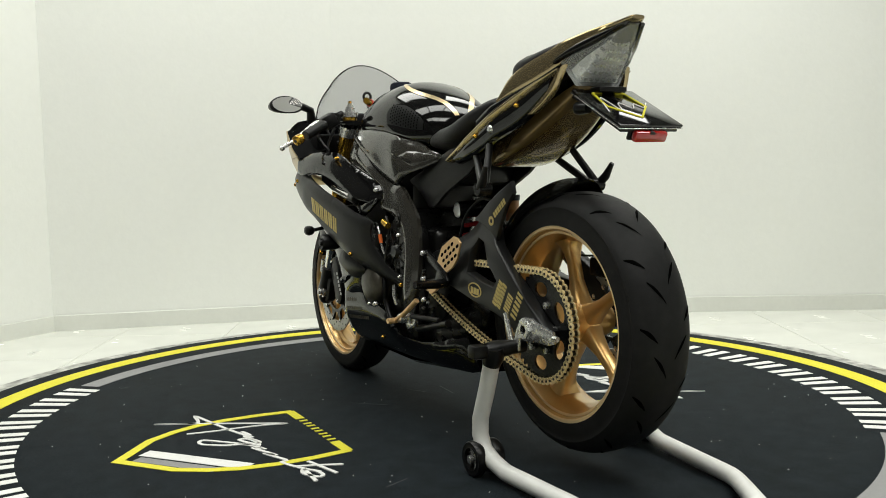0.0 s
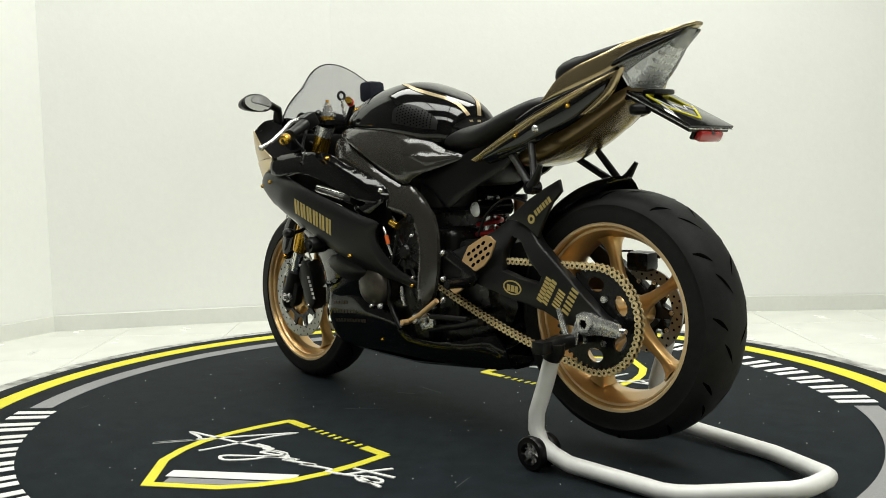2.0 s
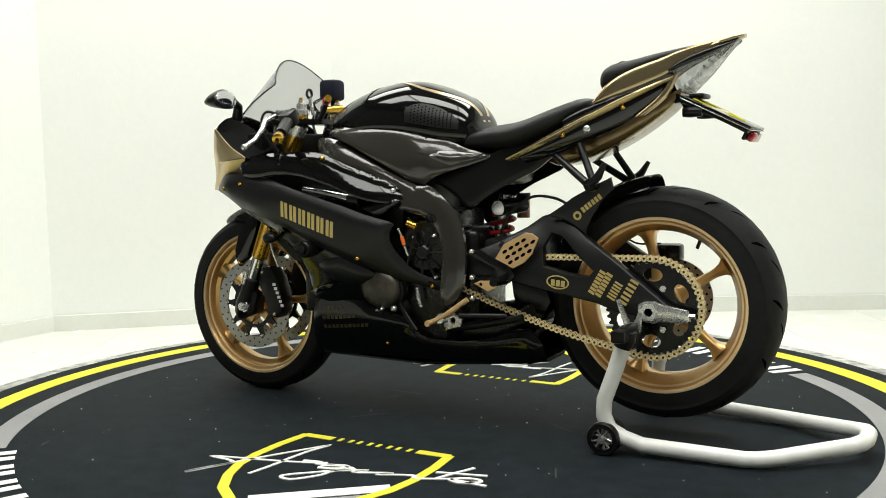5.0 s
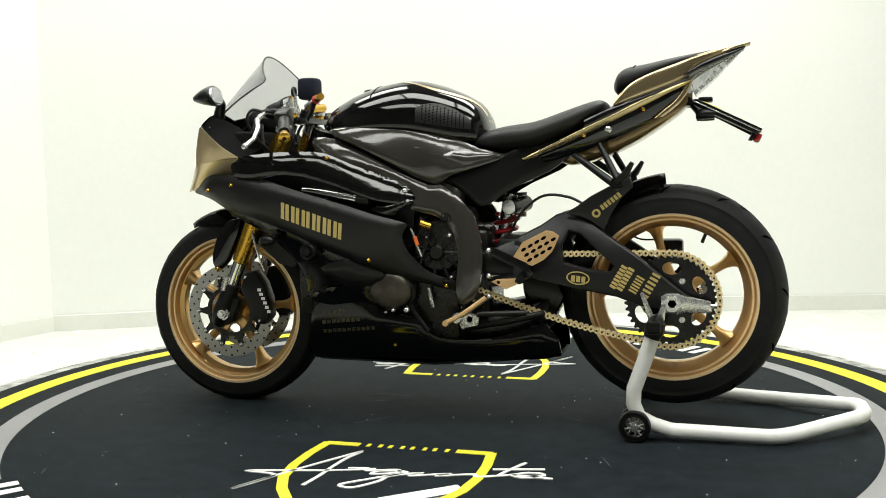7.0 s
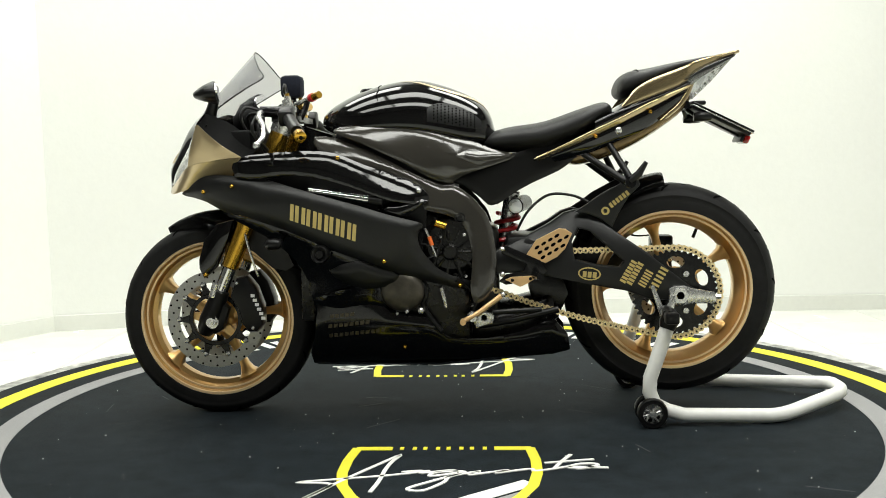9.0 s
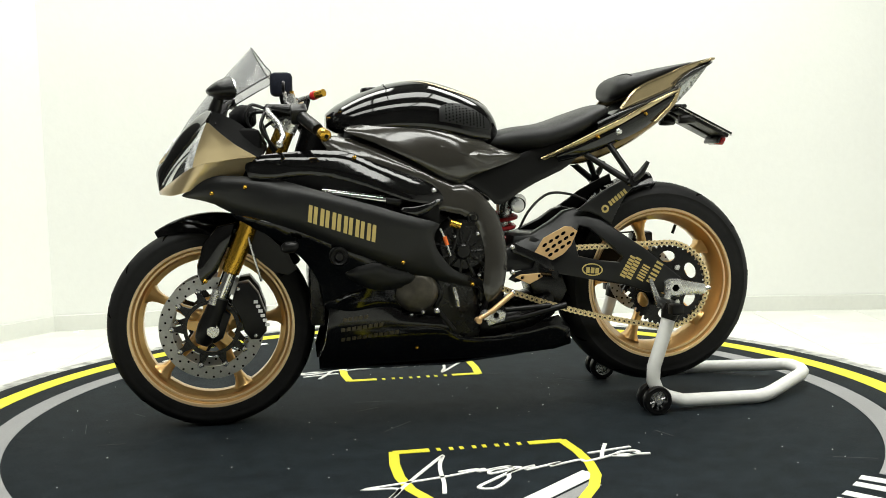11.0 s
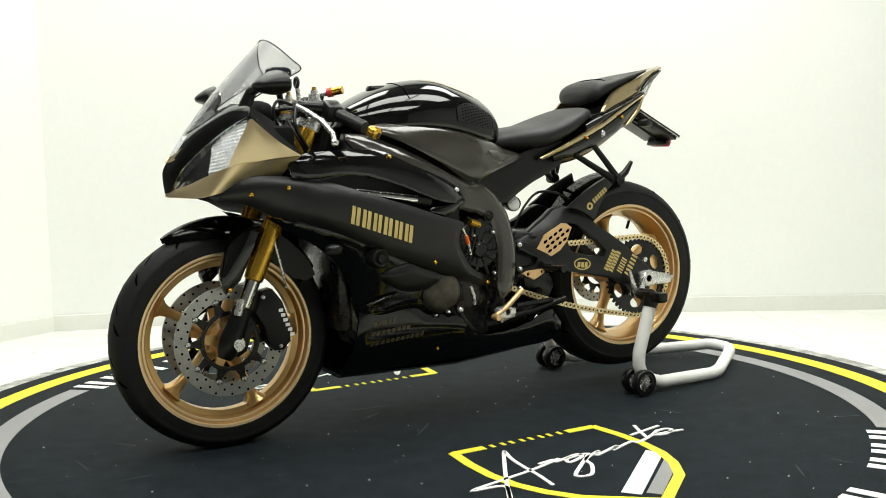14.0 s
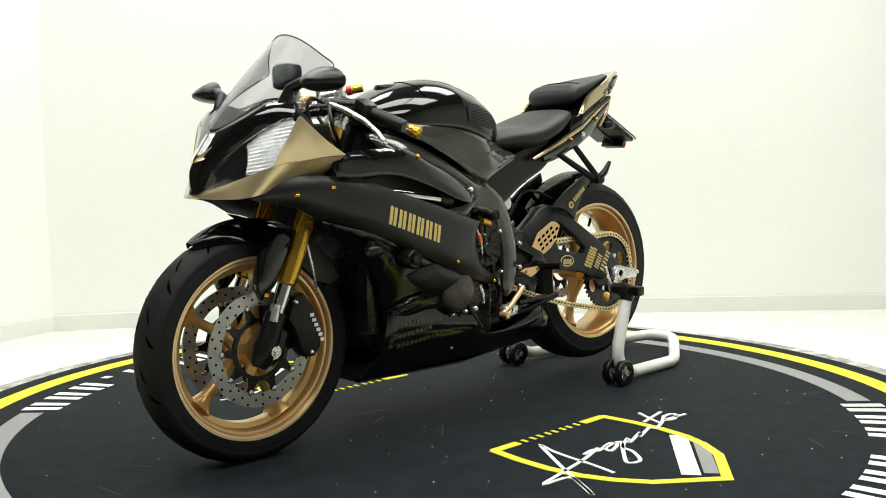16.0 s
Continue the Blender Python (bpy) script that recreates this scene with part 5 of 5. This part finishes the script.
    part("mirror_stem", tube([(-0.618, sy * 0.225, 0.958), (-0.622, sy * 0.195, 0.956), (-0.630, sy * 0.165, 0.945), (-0.645, sy * 0.155, 0.905)], [0.014, 0.013, 0.014, 0.018], 12, 0), PLASTIC, BIKE, "black mirror stem")
part("triple_clamp", plate([(-0.475, 0.884), (-0.40, 0.884), (-0.40, 0.900), (-0.475, 0.900)], -0.13, 0.13, bevel=0.006), DARK_METAL, BIKE, "black top triple clamp")
for sy in (-1, 1):
    part("fork_collar", tube([(fork_x(0.852), sy * 0.1, 0.852), (fork_x(0.884), sy * 0.1, 0.884)], 0.031, 20), STEEL, BIKE, "silver fork collar")
for sy in (-1, 1):
    part("fork_cap", lathe([(0.0, -0.014), (0.012, -0.014), (0.02, -0.006), (0.024, 0.0), (0.024, 0.012), (0.0, 0.012)], 20), GOLD_ANOD, BIKE, m=Matrix.Translation((-0.435, sy * 0.1, 0.912)) @ Matrix.Rotation(radians(-90), 4, "X"))
part("reservoir_cover", box(-0.492, 0.075, 0.965, -0.425, 0.140, 1.035, 0.014), SLEEVE, BIKE, "dark blue cloth sleeve over the fluid reservoir")
part("reservoir_bracket", tube([(-0.458, 0.108, 0.970), (-0.450, 0.112, 0.935), (-0.435, 0.140, 0.910)], 0.009, 10, 4), DARK_METAL, BIKE)
# damper rod across the top clamp, with its knobs
DM = part("steering_damper", rod((-0.430, 0.010, 0.940), (-0.352, -0.068, 0.960), 0.0075), STEEL, BIKE, "silver steering damper rod")
part("adjuster", rod((-0.362, -0.058, 0.957), (-0.341, -0.079, 0.962), 0.011), GOLD_ANOD, DM, "gold adjuster knob")
part("adjuster_ring", rod((-0.372, -0.048, 0.9545), (-0.362, -0.058, 0.957), 0.013), RED, DM, "red adjuster ring")
part("damper_clamp", tube([(-0.385, -0.030, 0.950), (-0.392, -0.035, 0.925), (-0.405, -0.045, 0.895)], 0.009, 10, 4), DARK_METAL, DM, "black clamp")
part("damper_body", rod((-0.418, 0.0, 0.928), (-0.405, 0.085, 0.936), 0.014), GOLD_ANOD, DM, "gold damper body")
part("damper_foot", rod((-0.420, 0.01, 0.900), (-0.425, 0.012, 0.935), 0.012), DARK_METAL, DM)
for sy in (-1, 1):
    FC = part("fork_adjuster", lathe([(0.0, -0.040), (0.009, -0.040), (0.010, -0.030), (0.016, -0.029), (0.017, -0.012), (0.026, -0.010), (0.026, 0.006), (0.0, 0.006)], 20), STEEL, BIKE, "silver fork cap with an adjuster", m=Matrix.Translation((-0.432, sy * 0.098, 0.918)) @ Matrix.Rotation(radians(-90), 4, "X"))
    part("screw", rod((0, -0.048, 0), (0, -0.038, 0), 0.006), GOLD_ANOD, FC)
# ring key on the clamp
ring = [(-0.454, -0.025 + 0.013 * math.cos(math.tau * k / 20), 0.983 + 0.013 * math.sin(math.tau * k / 20)) for k in range(21)]
KEY = part("ignition_key", tube(ring, 0.0045, 8), PLASTIC, BIKE, "black ring-headed key")
part("key_stem", rod((-0.452, -0.025, 0.970), (-0.444, -0.020, 0.915), 0.006), STEEL, KEY)
part("clamp_nut", lathe([(0.0, -0.022), (0.014, -0.022), (0.018, -0.016), (0.018, 0.006), (0.0, 0.006)], 6), STEEL, BIKE, smooth=0, m=Matrix.Translation((-0.436, 0.0, 0.905)) @ Matrix.Rotation(radians(-90), 4, "X"))
part("ignition_switch", rod((-0.43, 0.0, 0.89), (-0.42, 0.0, 0.925), 0.022), DARK_METAL, BIKE)
for k, (a, b, c) in enumerate((((-0.52, -0.12, 0.88), (-0.49, -0.16, 0.80), (-0.45, -0.12, 0.75)), ((-0.50, -0.14, 0.92), (-0.52, -0.18, 0.86), (-0.48, -0.16, 0.80)), ((-0.47, 0.1, 0.90), (-0.52, 0.14, 0.86), (-0.50, 0.1, 0.78)), ((-0.49, -0.15, 0.905), (-0.545, -0.12, 0.90), (-0.55, -0.05, 0.84)))):
    part("cable", tube([a, b, c], 0.005, 8, 6), PLASTIC, BIKE)

# ---- swingarm, chain, rear parts ----
SWING = [(0.150, 0.492), (0.184, 0.504), (0.258, 0.537), (0.330, 0.574), (0.372, 0.603), (0.404, 0.612), (0.440, 0.604), (0.468, 0.591), (0.517, 0.550), (0.613, 0.483), (0.680, 0.428), (0.735, 0.385), (0.770, 0.368), (0.762, 0.348), (0.700, 0.345), (0.613, 0.352), (0.549, 0.376), (0.452, 0.395), (0.370, 0.413), (0.330, 0.421), (0.26, 0.435), (0.17, 0.43)]
HOLE = [(0.392, 0.520), (0.412, 0.558), (0.444, 0.550), (0.500, 0.500), (0.541, 0.462), (0.528, 0.446), (0.468, 0.453), (0.400, 0.470)]
arm = plate(SWING, -0.135, -0.102, holes=[HOLE], bevel=0.006)
for v in arm.verts:
    v.co.y += (0.045 + 0.035 * min(1.0, max(0.0, (0.42 - v.co.x) / 0.12))) * min(1.0, max(0.0, (v.co.z - 0.49) / 0.11)) * min(1.0, max(0.0, (0.60 - v.co.x) / 0.12))
SA, SA_R = both("swingarm", arm, MATTE, BIKE, "satin black braced swingarm with gold stickers")
part("swing_bridge", box(0.20, -0.11, 0.44, 0.36, 0.11, 0.54, 0.02), MATTE, SA)


def flat(y):
    return lambda x, z: y


def sticker_bars(x, z, along, up, n, w, h, gap=0.3):
    out = []
    for k in range(n):
        o = Vector((x, z)) + along * (w * k)
        out.append(bar(o.x, o.y, w * (1 - gap), h, along, up))
    return out


u, v = Vector((0.50, 0.866)), Vector((-0.866, 0.50))
polys = sticker_bars(0.543, 0.398, u, v, 7, 0.0105, 0.018) + sticker_bars(0.562, 0.392, u, v, 7, 0.0105, 0.018) + sticker_bars(0.600, 0.385, u, v, 6, 0.0088, 0.024, 0.42) + sticker_bars(0.632, 0.374, u, v, 6, 0.0128, 0.024, 0.45)
polys += sticker_bars(0.421, 0.419, Vector((0.99, -0.1)), Vector((0.1, 0.99)), 3, 0.0145, 0.017, 0.25)
decals(polys, flat(0.1352), GOLD_DECAL, SA, "gold bar of a sponsor sticker", step=0)
part("decal", plate(oval(0.441, 0.428, 0.033, 0.019, 24, -6), -0.1366, -0.1345, holes=[oval(0.441, 0.428, 0.029, 0.0155, 24, -6)]), GOLD_DECAL, SA, "gold oval sticker", smooth=0)
# axle block
part("axle_block", plate([(0.668, 0.382), (0.685, 0.391), (0.712, 0.391), (0.730, 0.384), (0.798, 0.372), (0.803, 0.345), (0.790, 0.339), (0.730, 0.340), (0.712, 0.335), (0.685, 0.336), (0.668, 0.346)], -0.150, -0.134, bevel=0.004), STEEL, BIKE, "silver axle adjuster block")
part("axle_hole", lathe([(0.012, -0.006), (0.024, -0.006), (0.024, 0.004), (0.012, 0.004)], 6, True), STEEL, BIKE, smooth=0, m=Matrix.Translation((0.698, -0.152, 0.364)))
part("axle_end", rod((0.698, -0.151, 0.364), (0.698, -0.135, 0.364), 0.013), GROOVE, BIKE)
part("axle", rod((RAX, -0.13, RAZ), (RAX, 0.15, RAZ), 0.012), STEEL, BIKE)
part("adjuster_bolt", rod((0.79, -0.142, 0.358), (0.815, -0.142, 0.358), 0.007, n=6), STEEL, BIKE)
# stand hook plate
part("stand_hook", plate([(0.612, 0.392), (0.622, 0.396), (0.648, 0.335), (0.660, 0.335), (0.672, 0.365), (0.684, 0.365), (0.678, 0.31), (0.64, 0.305)], -0.158, -0.150, bevel=0.002), STEEL, BIKE, "silver stand hook")


def sprocket():
    n = 43
    outline = []
    for k in range(n * 4):
        a = math.tau * k / (n * 4)
        outline.append(((0.1265 if k % 4 in (0, 1) else 0.118) * math.cos(a), (0.1265 if k % 4 in (0, 1) else 0.118) * math.sin(a)))
    holes = [oval(0.088 * math.cos(math.tau * k / 6 + 0.5), 0.088 * math.sin(math.tau * k / 6 + 0.5), 0.018, 0.026, 14, math.degrees(math.tau * k / 6 + 0.5)) for k in range(6)]
    sp = part("sprocket", plate(outline, -0.103, -0.097, holes=holes + [oval(0, 0, 0.03, 0.03, 20)]), DARK_METAL, BIKE, "black rear sprocket", smooth=20, m=Matrix.Translation((RAX, 0, RAZ)))
    for k in range(6):
        a = math.tau * k / 6
        bm = lathe([(0.0, -0.008), (0.009, -0.008), (0.009, 0.004), (0.0, 0.004)], 6)
        part("nut", bm, STEEL, sp, smooth=0, m=Matrix.Translation((0.062 * math.cos(a), -0.104, 0.062 * math.sin(a))))
    part("sprocket_carrier", lathe([(0.02, -0.096), (0.075, -0.096), (0.07, -0.06), (0.02, -0.06)], 32, True), GOLD_RIM, sp)


sprocket()


def chain():
    r1, r2 = 0.042, 0.131
    c1, c2 = Vector((0.115, 0.445)), Vector((RAX, RAZ))
    dd = c2 - c1
    base = math.atan2(dd.y, dd.x)
    off = math.acos((r1 - r2) / dd.length)
    path = []
    top, low = base + off, base - off
    a1, a2 = c1 + r1 * Vector((math.cos(top), math.sin(top))), c2 + r2 * Vector((math.cos(top), math.sin(top)))
    b1, b2 = c1 + r1 * Vector((math.cos(low), math.sin(low))), c2 + r2 * Vector((math.cos(low), math.sin(low)))
    for k in range(60):
        path.append(a1 + (a2 - a1) * k / 60)
    for k in range(60):
        a = top + (low - top) * k / 60
        path.append(c2 + r2 * Vector((math.cos(a), math.sin(a))))
    for k in range(60):
        f = k / 60
        path.append(b2 + (b1 - b2) * f - Vector((0, 0.018 * math.sin(math.pi * f))))
    for k in range(40):
        a = low + math.tau - (math.tau - (top - low)) * k / 40
        path.append(c1 + r1 * Vector((math.cos(a), math.sin(a))))
    path.append(path[0])
    seg = [0.0]
    for p, q in zip(path, path[1:]):
        seg.append(seg[-1] + (q - p).length)
    n = round(seg[-1] / 0.01588 / 2) * 2
    def at(s):
        s %= seg[-1]
        return Vector((np.interp(s, seg, [p.x for p in path]), np.interp(s, seg, [p.y for p in path])))
    pitch = seg[-1] / n
    shape = []
    for sx in (1, -1):
        for k in range(9):
            a = radians(-120 + 30 * k) + (0 if sx > 0 else math.pi)
            shape.append((sx * 0.0079 + 0.0079 * math.cos(a), 0.0088 * math.sin(a)))
        shape.append((0.0, sx * 0.0046))
    link_bm = add(plate(shape, -0.0095, -0.0075), plate(shape, 0.0075, 0.0095))
    spots = [at(pitch * k) for k in range(n)]
    pins = bmesh.new()
    for p in spots:
        add(pins, rod((p.x, -0.1112, p.y), (p.x, -0.0888, p.y), 0.0032, n=8))
        add(pins, rod((p.x, -0.105, p.y), (p.x, -0.095, p.y), 0.0062, n=8))
    ch = part("chain", pins, CHAIN_DARK, BIKE, "gold drive chain with dark pins", smooth=30)
    first = None
    for k in range(n):
        p, q = spots[k], spots[(k + 1) % n]
        m = (p + q) / 2
        a = math.atan2(q.y - p.y, q.x - p.x)
        mm = Matrix.Translation((m.x, -0.1, m.y)) @ Matrix.Rotation(-a, 4, "Y") @ Matrix.Diagonal((1, 1 if k % 2 else 0.74, 1, 1))
        if first is None:
            first = part("chain_link", link_bm, CHAIN, ch, smooth=30, m=mm)
        else:
            share("chain_link", first, ch, mm)


chain()
# hugger over the rear tyre
loops = []
for k in range(25):
    f = k / 24
    a = radians(150 - 56 * f)
    r = 0.331 + 0.018 * f
    hw = 0.100 - 0.020 * f
    loops.append([(RAX + (r - 0.04 * abs(-1 + j / 6) ** 4) * math.cos(a), hw * (-1 + j / 6), RAZ + (r - 0.04 * abs(-1 + j / 6) ** 4) * math.sin(a)) for j in range(13)])
bm = rings(loops, closed=False)
bmesh.ops.solidify(bm, geom=bm.faces[:], thickness=-0.004)
HG = part("rear_hugger", bm, GLOSS, BIKE, "gloss black rear mudguard")
HG.location.y = REAR_Y
hug = plate([(0.400, 0.606), (0.441, 0.632), (0.474, 0.656), (0.530, 0.685), (0.582, 0.710), (0.590, 0.680), (0.558, 0.650), (0.528, 0.600), (0.510, 0.560), (0.474, 0.586), (0.44, 0.600)], -0.112, -0.098, bevel=0.004)
HS, HS_R = both("hugger_side", hug, MATTE, BIKE, "satin black hugger side with a gold sticker")
u, v = Vector((0.80, 0.60)), Vector((-0.60, 0.80))
decals(sticker_bars(0.508, 0.616, u, v, 6, 0.0115, 0.015, 0.3), flat(0.1122), GOLD_DECAL, HS, "gold bar of a sticker", step=0)
part("decal", plate(oval(0.490, 0.608, 0.012, 0.012, 18), -0.1136, -0.1115, holes=[oval(0.490, 0.608, 0.006, 0.006, 12)]), GOLD_DECAL, HS, "gold ring sticker", smooth=0)
part("brake_hose", tube([(0.235, -0.06, 0.55), (0.27, -0.06, 0.61), (0.33, -0.05, 0.655), (0.40, -0.05, 0.652), (0.45, -0.06, 0.63)], 0.004, 8, 6), PLASTIC, BIKE, "black looping rear hose")
part("suspension_linkage", plate([(0.26, 0.45), (0.36, 0.44), (0.39, 0.36), (0.36, 0.30), (0.29, 0.31), (0.27, 0.37)], -0.06, 0.06, bevel=0.012), DARK_METAL, BIKE, "dark suspension linkage")
# shock absorber with red spring
part("shock_body", tube([(0.190, 0.012, 0.48), (0.222, 0.012, 0.66)], 0.021, 18), STEEL, BIKE, "silver shock absorber body")
pts = []
for k in range(49):
    f = k / 48
    a = math.tau * 3.5 * f
    p = Vector((0.193, 0.012, 0.50)).lerp(Vector((0.213, 0.012, 0.60)), f)
    pts.append(p + Vector((0.034 * math.cos(a), 0.034 * math.sin(a), 0)))
part("shock_spring", tube(pts, 0.0065, 8), RED, BIKE, "red coil spring")
res = part("shock_reservoir", rod((0.232, -0.062, 0.624), (0.262, 0.04, 0.63), 0.024), DARK_METAL, BIKE, "black shock reservoir")
part("reservoir_cap", lathe([(0.0, -0.006), (0.016, -0.006), (0.021, -0.003), (0.021, 0.003), (0.0, 0.003)], 24), LAMP_SILVER, res, m=Matrix.Translation((0.232, -0.063, 0.624)))
part("cup_lid", rod((0.228, 0.12, 0.644), (0.228, 0.12, 0.660), 0.022), PLASTIC, BIKE)
part("fluid_cup", rod((0.228, 0.12, 0.585), (0.228, 0.12, 0.645), 0.020), mat("amber_fluid_cup", (0.35, 0.16, 0.05), 0.3, coat=0.4), BIKE, "small amber fluid cup")
# heel guard and rearset
HEEL_LINE = [(0.257, 0.483), (0.287, 0.529), (0.353, 0.562), (0.372, 0.560), (0.391, 0.547), (0.371, 0.503), (0.347, 0.479), (0.314, 0.462)]
heel_holes = []
for i in range(5):
    for j in range(4):
        cx, cz = 0.290 + 0.0190 * i + 0.0085 * j, 0.508 + 0.0110 * i - 0.0145 * j
        if all(inside(HEEL_LINE, cx + dx, cz + dz) for dx, dz in ((0.011, 0), (-0.011, 0), (0, 0.011), (0, -0.011))):
            heel_holes.append(oval(cx, cz, 0.0084, 0.0044, 10, 35))
HEEL = part("heel_guard", plate([(0.257, 0.483), (0.287, 0.529), (0.353, 0.562), (0.372, 0.560), (0.391, 0.547), (0.371, 0.503), (0.347, 0.479), (0.314, 0.462)], -0.148, -0.142, bevel=0.0012), COPPER_ANOD, BIKE, "copper-gold slotted heel guard", smooth=20)
for h in heel_holes:
    part("slot", plate(h, -0.1486, -0.1470), GROOVE, HEEL, smooth=0)
part("rearset_bracket", plate([(0.185, 0.512), (0.20, 0.515), (0.30, 0.47), (0.32, 0.44), (0.30, 0.42), (0.20, 0.40), (0.18, 0.41), (0.20, 0.43), (0.25, 0.44), (0.26, 0.46), (0.19, 0.49)], -0.150, -0.136, bevel=0.003), DARK_METAL, BIKE, "black rearset bracket")
part("rearset_plate", plate([(0.197, 0.416), (0.215, 0.424), (0.30, 0.428), (0.262, 0.405), (0.24, 0.395)], -0.158, -0.150, holes=[oval(0.218, 0.414, 0.005, 0.005, 10), oval(0.27, 0.418, 0.005, 0.005, 10)], bevel=0.0015), COPPER_ANOD, BIKE, "copper-gold rearset plate", smooth=20)
part("footpeg", tube([(0.285, -0.15, 0.428), (0.29, -0.19, 0.43), (0.295, -0.235, 0.432)], [0.013, 0.012, 0.011], 14), DARK_METAL, BIKE, "black rider footpeg")
part("footpeg", tube([(0.285, 0.15, 0.428), (0.29, 0.19, 0.43), (0.295, 0.235, 0.432)], [0.013, 0.012, 0.011], 14), DARK_METAL, BIKE, "black rider footpeg")
for x, z in ((0.19, 0.505), (0.19, 0.432), (0.19, 0.373)):
    bolt(x, -0.157, z, 0.008, STEEL)
part("shift_lever", tube([(0.075, -0.19, 0.302), (0.12, -0.185, 0.325), (0.185, -0.175, 0.372)], [0.007, 0.008, 0.008], 10), COPPER_ANOD, BIKE, "copper-gold shift lever")
part("shift_peg", rod((0.075, -0.185, 0.302), (0.075, -0.215, 0.302), 0.0085), COPPER_ANOD, BIKE)
part("shift_rod", rod((0.16, -0.178, 0.325), (0.30, -0.165, 0.33), 0.008), PLASTIC, BIKE)
part("gear_linkage", plate([(0.09, 0.318), (0.13, 0.330), (0.165, 0.318), (0.16, 0.292), (0.13, 0.285), (0.112, 0.278), (0.105, 0.295)], -0.172, -0.160, holes=[oval(0.135, 0.308, 0.008, 0.008, 12)], bevel=0.002), STEEL, BIKE, "silver gear linkage plate")
part("linkage_boss", lathe([(0.0, -0.012), (0.012, -0.012), (0.016, -0.004), (0.016, 0.01), (0.0, 0.01)], 18), STEEL, BIKE, m=Matrix.Translation((0.102, -0.18, 0.312)))
part("sidestand", tube([(0.12, -0.14, 0.28), (0.22, -0.16, 0.30), (0.35, -0.165, 0.33)], 0.010, 10), PLASTIC, BIKE, "folded black side stand")
part("exhaust_box", loft(stations([(0.05, 0.30, 0.20, 0.06, 0.5), (0.15, 0.33, 0.20, 0.10, 0.5), (0.28, 0.36, 0.22, 0.09, 0.5), (0.36, 0.40, 0.28, 0.05, 0.5)], 4), 20), ENGINE, BIKE, "dark exhaust box")
rc = part("rear_caliper", box(0.55, 0.07, 0.42, 0.62, 0.12, 0.47, 0.01), DARK_METAL, BIKE, "black rear brake caliper", m=pose(0.10, 0, 0.05))
part("brake_line", tube([(-0.10, -0.02, 0.04), (-0.06, -0.02, 0.02), (0.0, 0.0, 0.02)], 0.003, 6, 5), PLASTIC, rc, m=pose(0.56, 0.09, 0.45))

# ---- paddock stand ----
STAND = root("paddock_stand", "white tubular paddock stand lifting the rear wheel", "stand")
LEG = [(0.655, 0.240, 0.300), (0.630, 0.242, 0.22), (0.602, 0.245, 0.14), (0.600, 0.245, 0.10), (0.615, 0.243, 0.065), (0.650, 0.240, 0.045), (0.70, 0.236, 0.030), (0.95, 0.215, 0.0215), (0.985, 0.205, 0.023), (1.02, 0.185, 0.026), (1.18, 0.075, 0.047), (1.198, 0.055, 0.051), (1.206, 0.03, 0.053), (1.206, 0.0, 0.053)]
line = [(x, -y, z) for x, y, z in LEG] + [(x, y, z) for x, y, z in reversed(LEG[:-1])]
part("frame", tube(line, 0.0205, 16), WHITE_PAINT, STAND, "white powder-coated tube frame")
for sy in (-1, 1):
    for yy in (0.265, 0.215):
        w = part("caster", lathe([(0.028, -0.012), (0.030, -0.011), (0.040, -0.012), (0.043, -0.007), (0.043, 0.007), (0.040, 0.012), (0.030, 0.011), (0.028, 0.012)], 32, True), PLASTIC, STAND, "black rubber caster wheel", m=Matrix.Translation((0.605, sy * yy, 0.0435)))
        sp = lathe([(0.0, -0.016), (0.010, -0.016), (0.011, 0.016), (0.0, 0.016)], 16)
        part("hub", sp, STEEL, w, "grey spoked hub", m=Matrix.Identity(4))
        for k in range(5):
            a = math.tau * k / 5
            for da in (-0.28, 0.28):
                part("spoke", rod((0.009 * math.cos(a), 0, 0.009 * math.sin(a)), (0.029 * math.cos(a + da), 0, 0.029 * math.sin(a + da)), 0.0035, n=6), STEEL, w)
    part("axle", rod((0.605, sy * 0.20, 0.0435), (0.605, sy * 0.282, 0.0435), 0.006), STEEL, STAND)
    part("cradle", tube([(0.655, sy * 0.262, 0.315), (0.657, sy * 0.235, 0.316), (0.658, sy * 0.19, 0.318), (0.66, sy * 0.155, 0.318)], [0.018, 0.023, 0.018, 0.016], 14), PLASTIC, STAND, "black rubber cradle")
    part("cradle_end", box(0.636, min(sy * 0.262, sy * 0.30), 0.300, 0.674, max(sy * 0.262, sy * 0.30), 0.332, 0.006), PLASTIC, STAND)
    part("clamp", tube([(0.662, sy * 0.242, 0.325), (0.655, sy * 0.240, 0.30), (0.648, sy * 0.241, 0.28)], [0.024, 0.027, 0.022], 14), PLASTIC, STAND)
for piece in STAND.children:
    piece.location.y += 0.026  # in line with the rear wheel

motions()
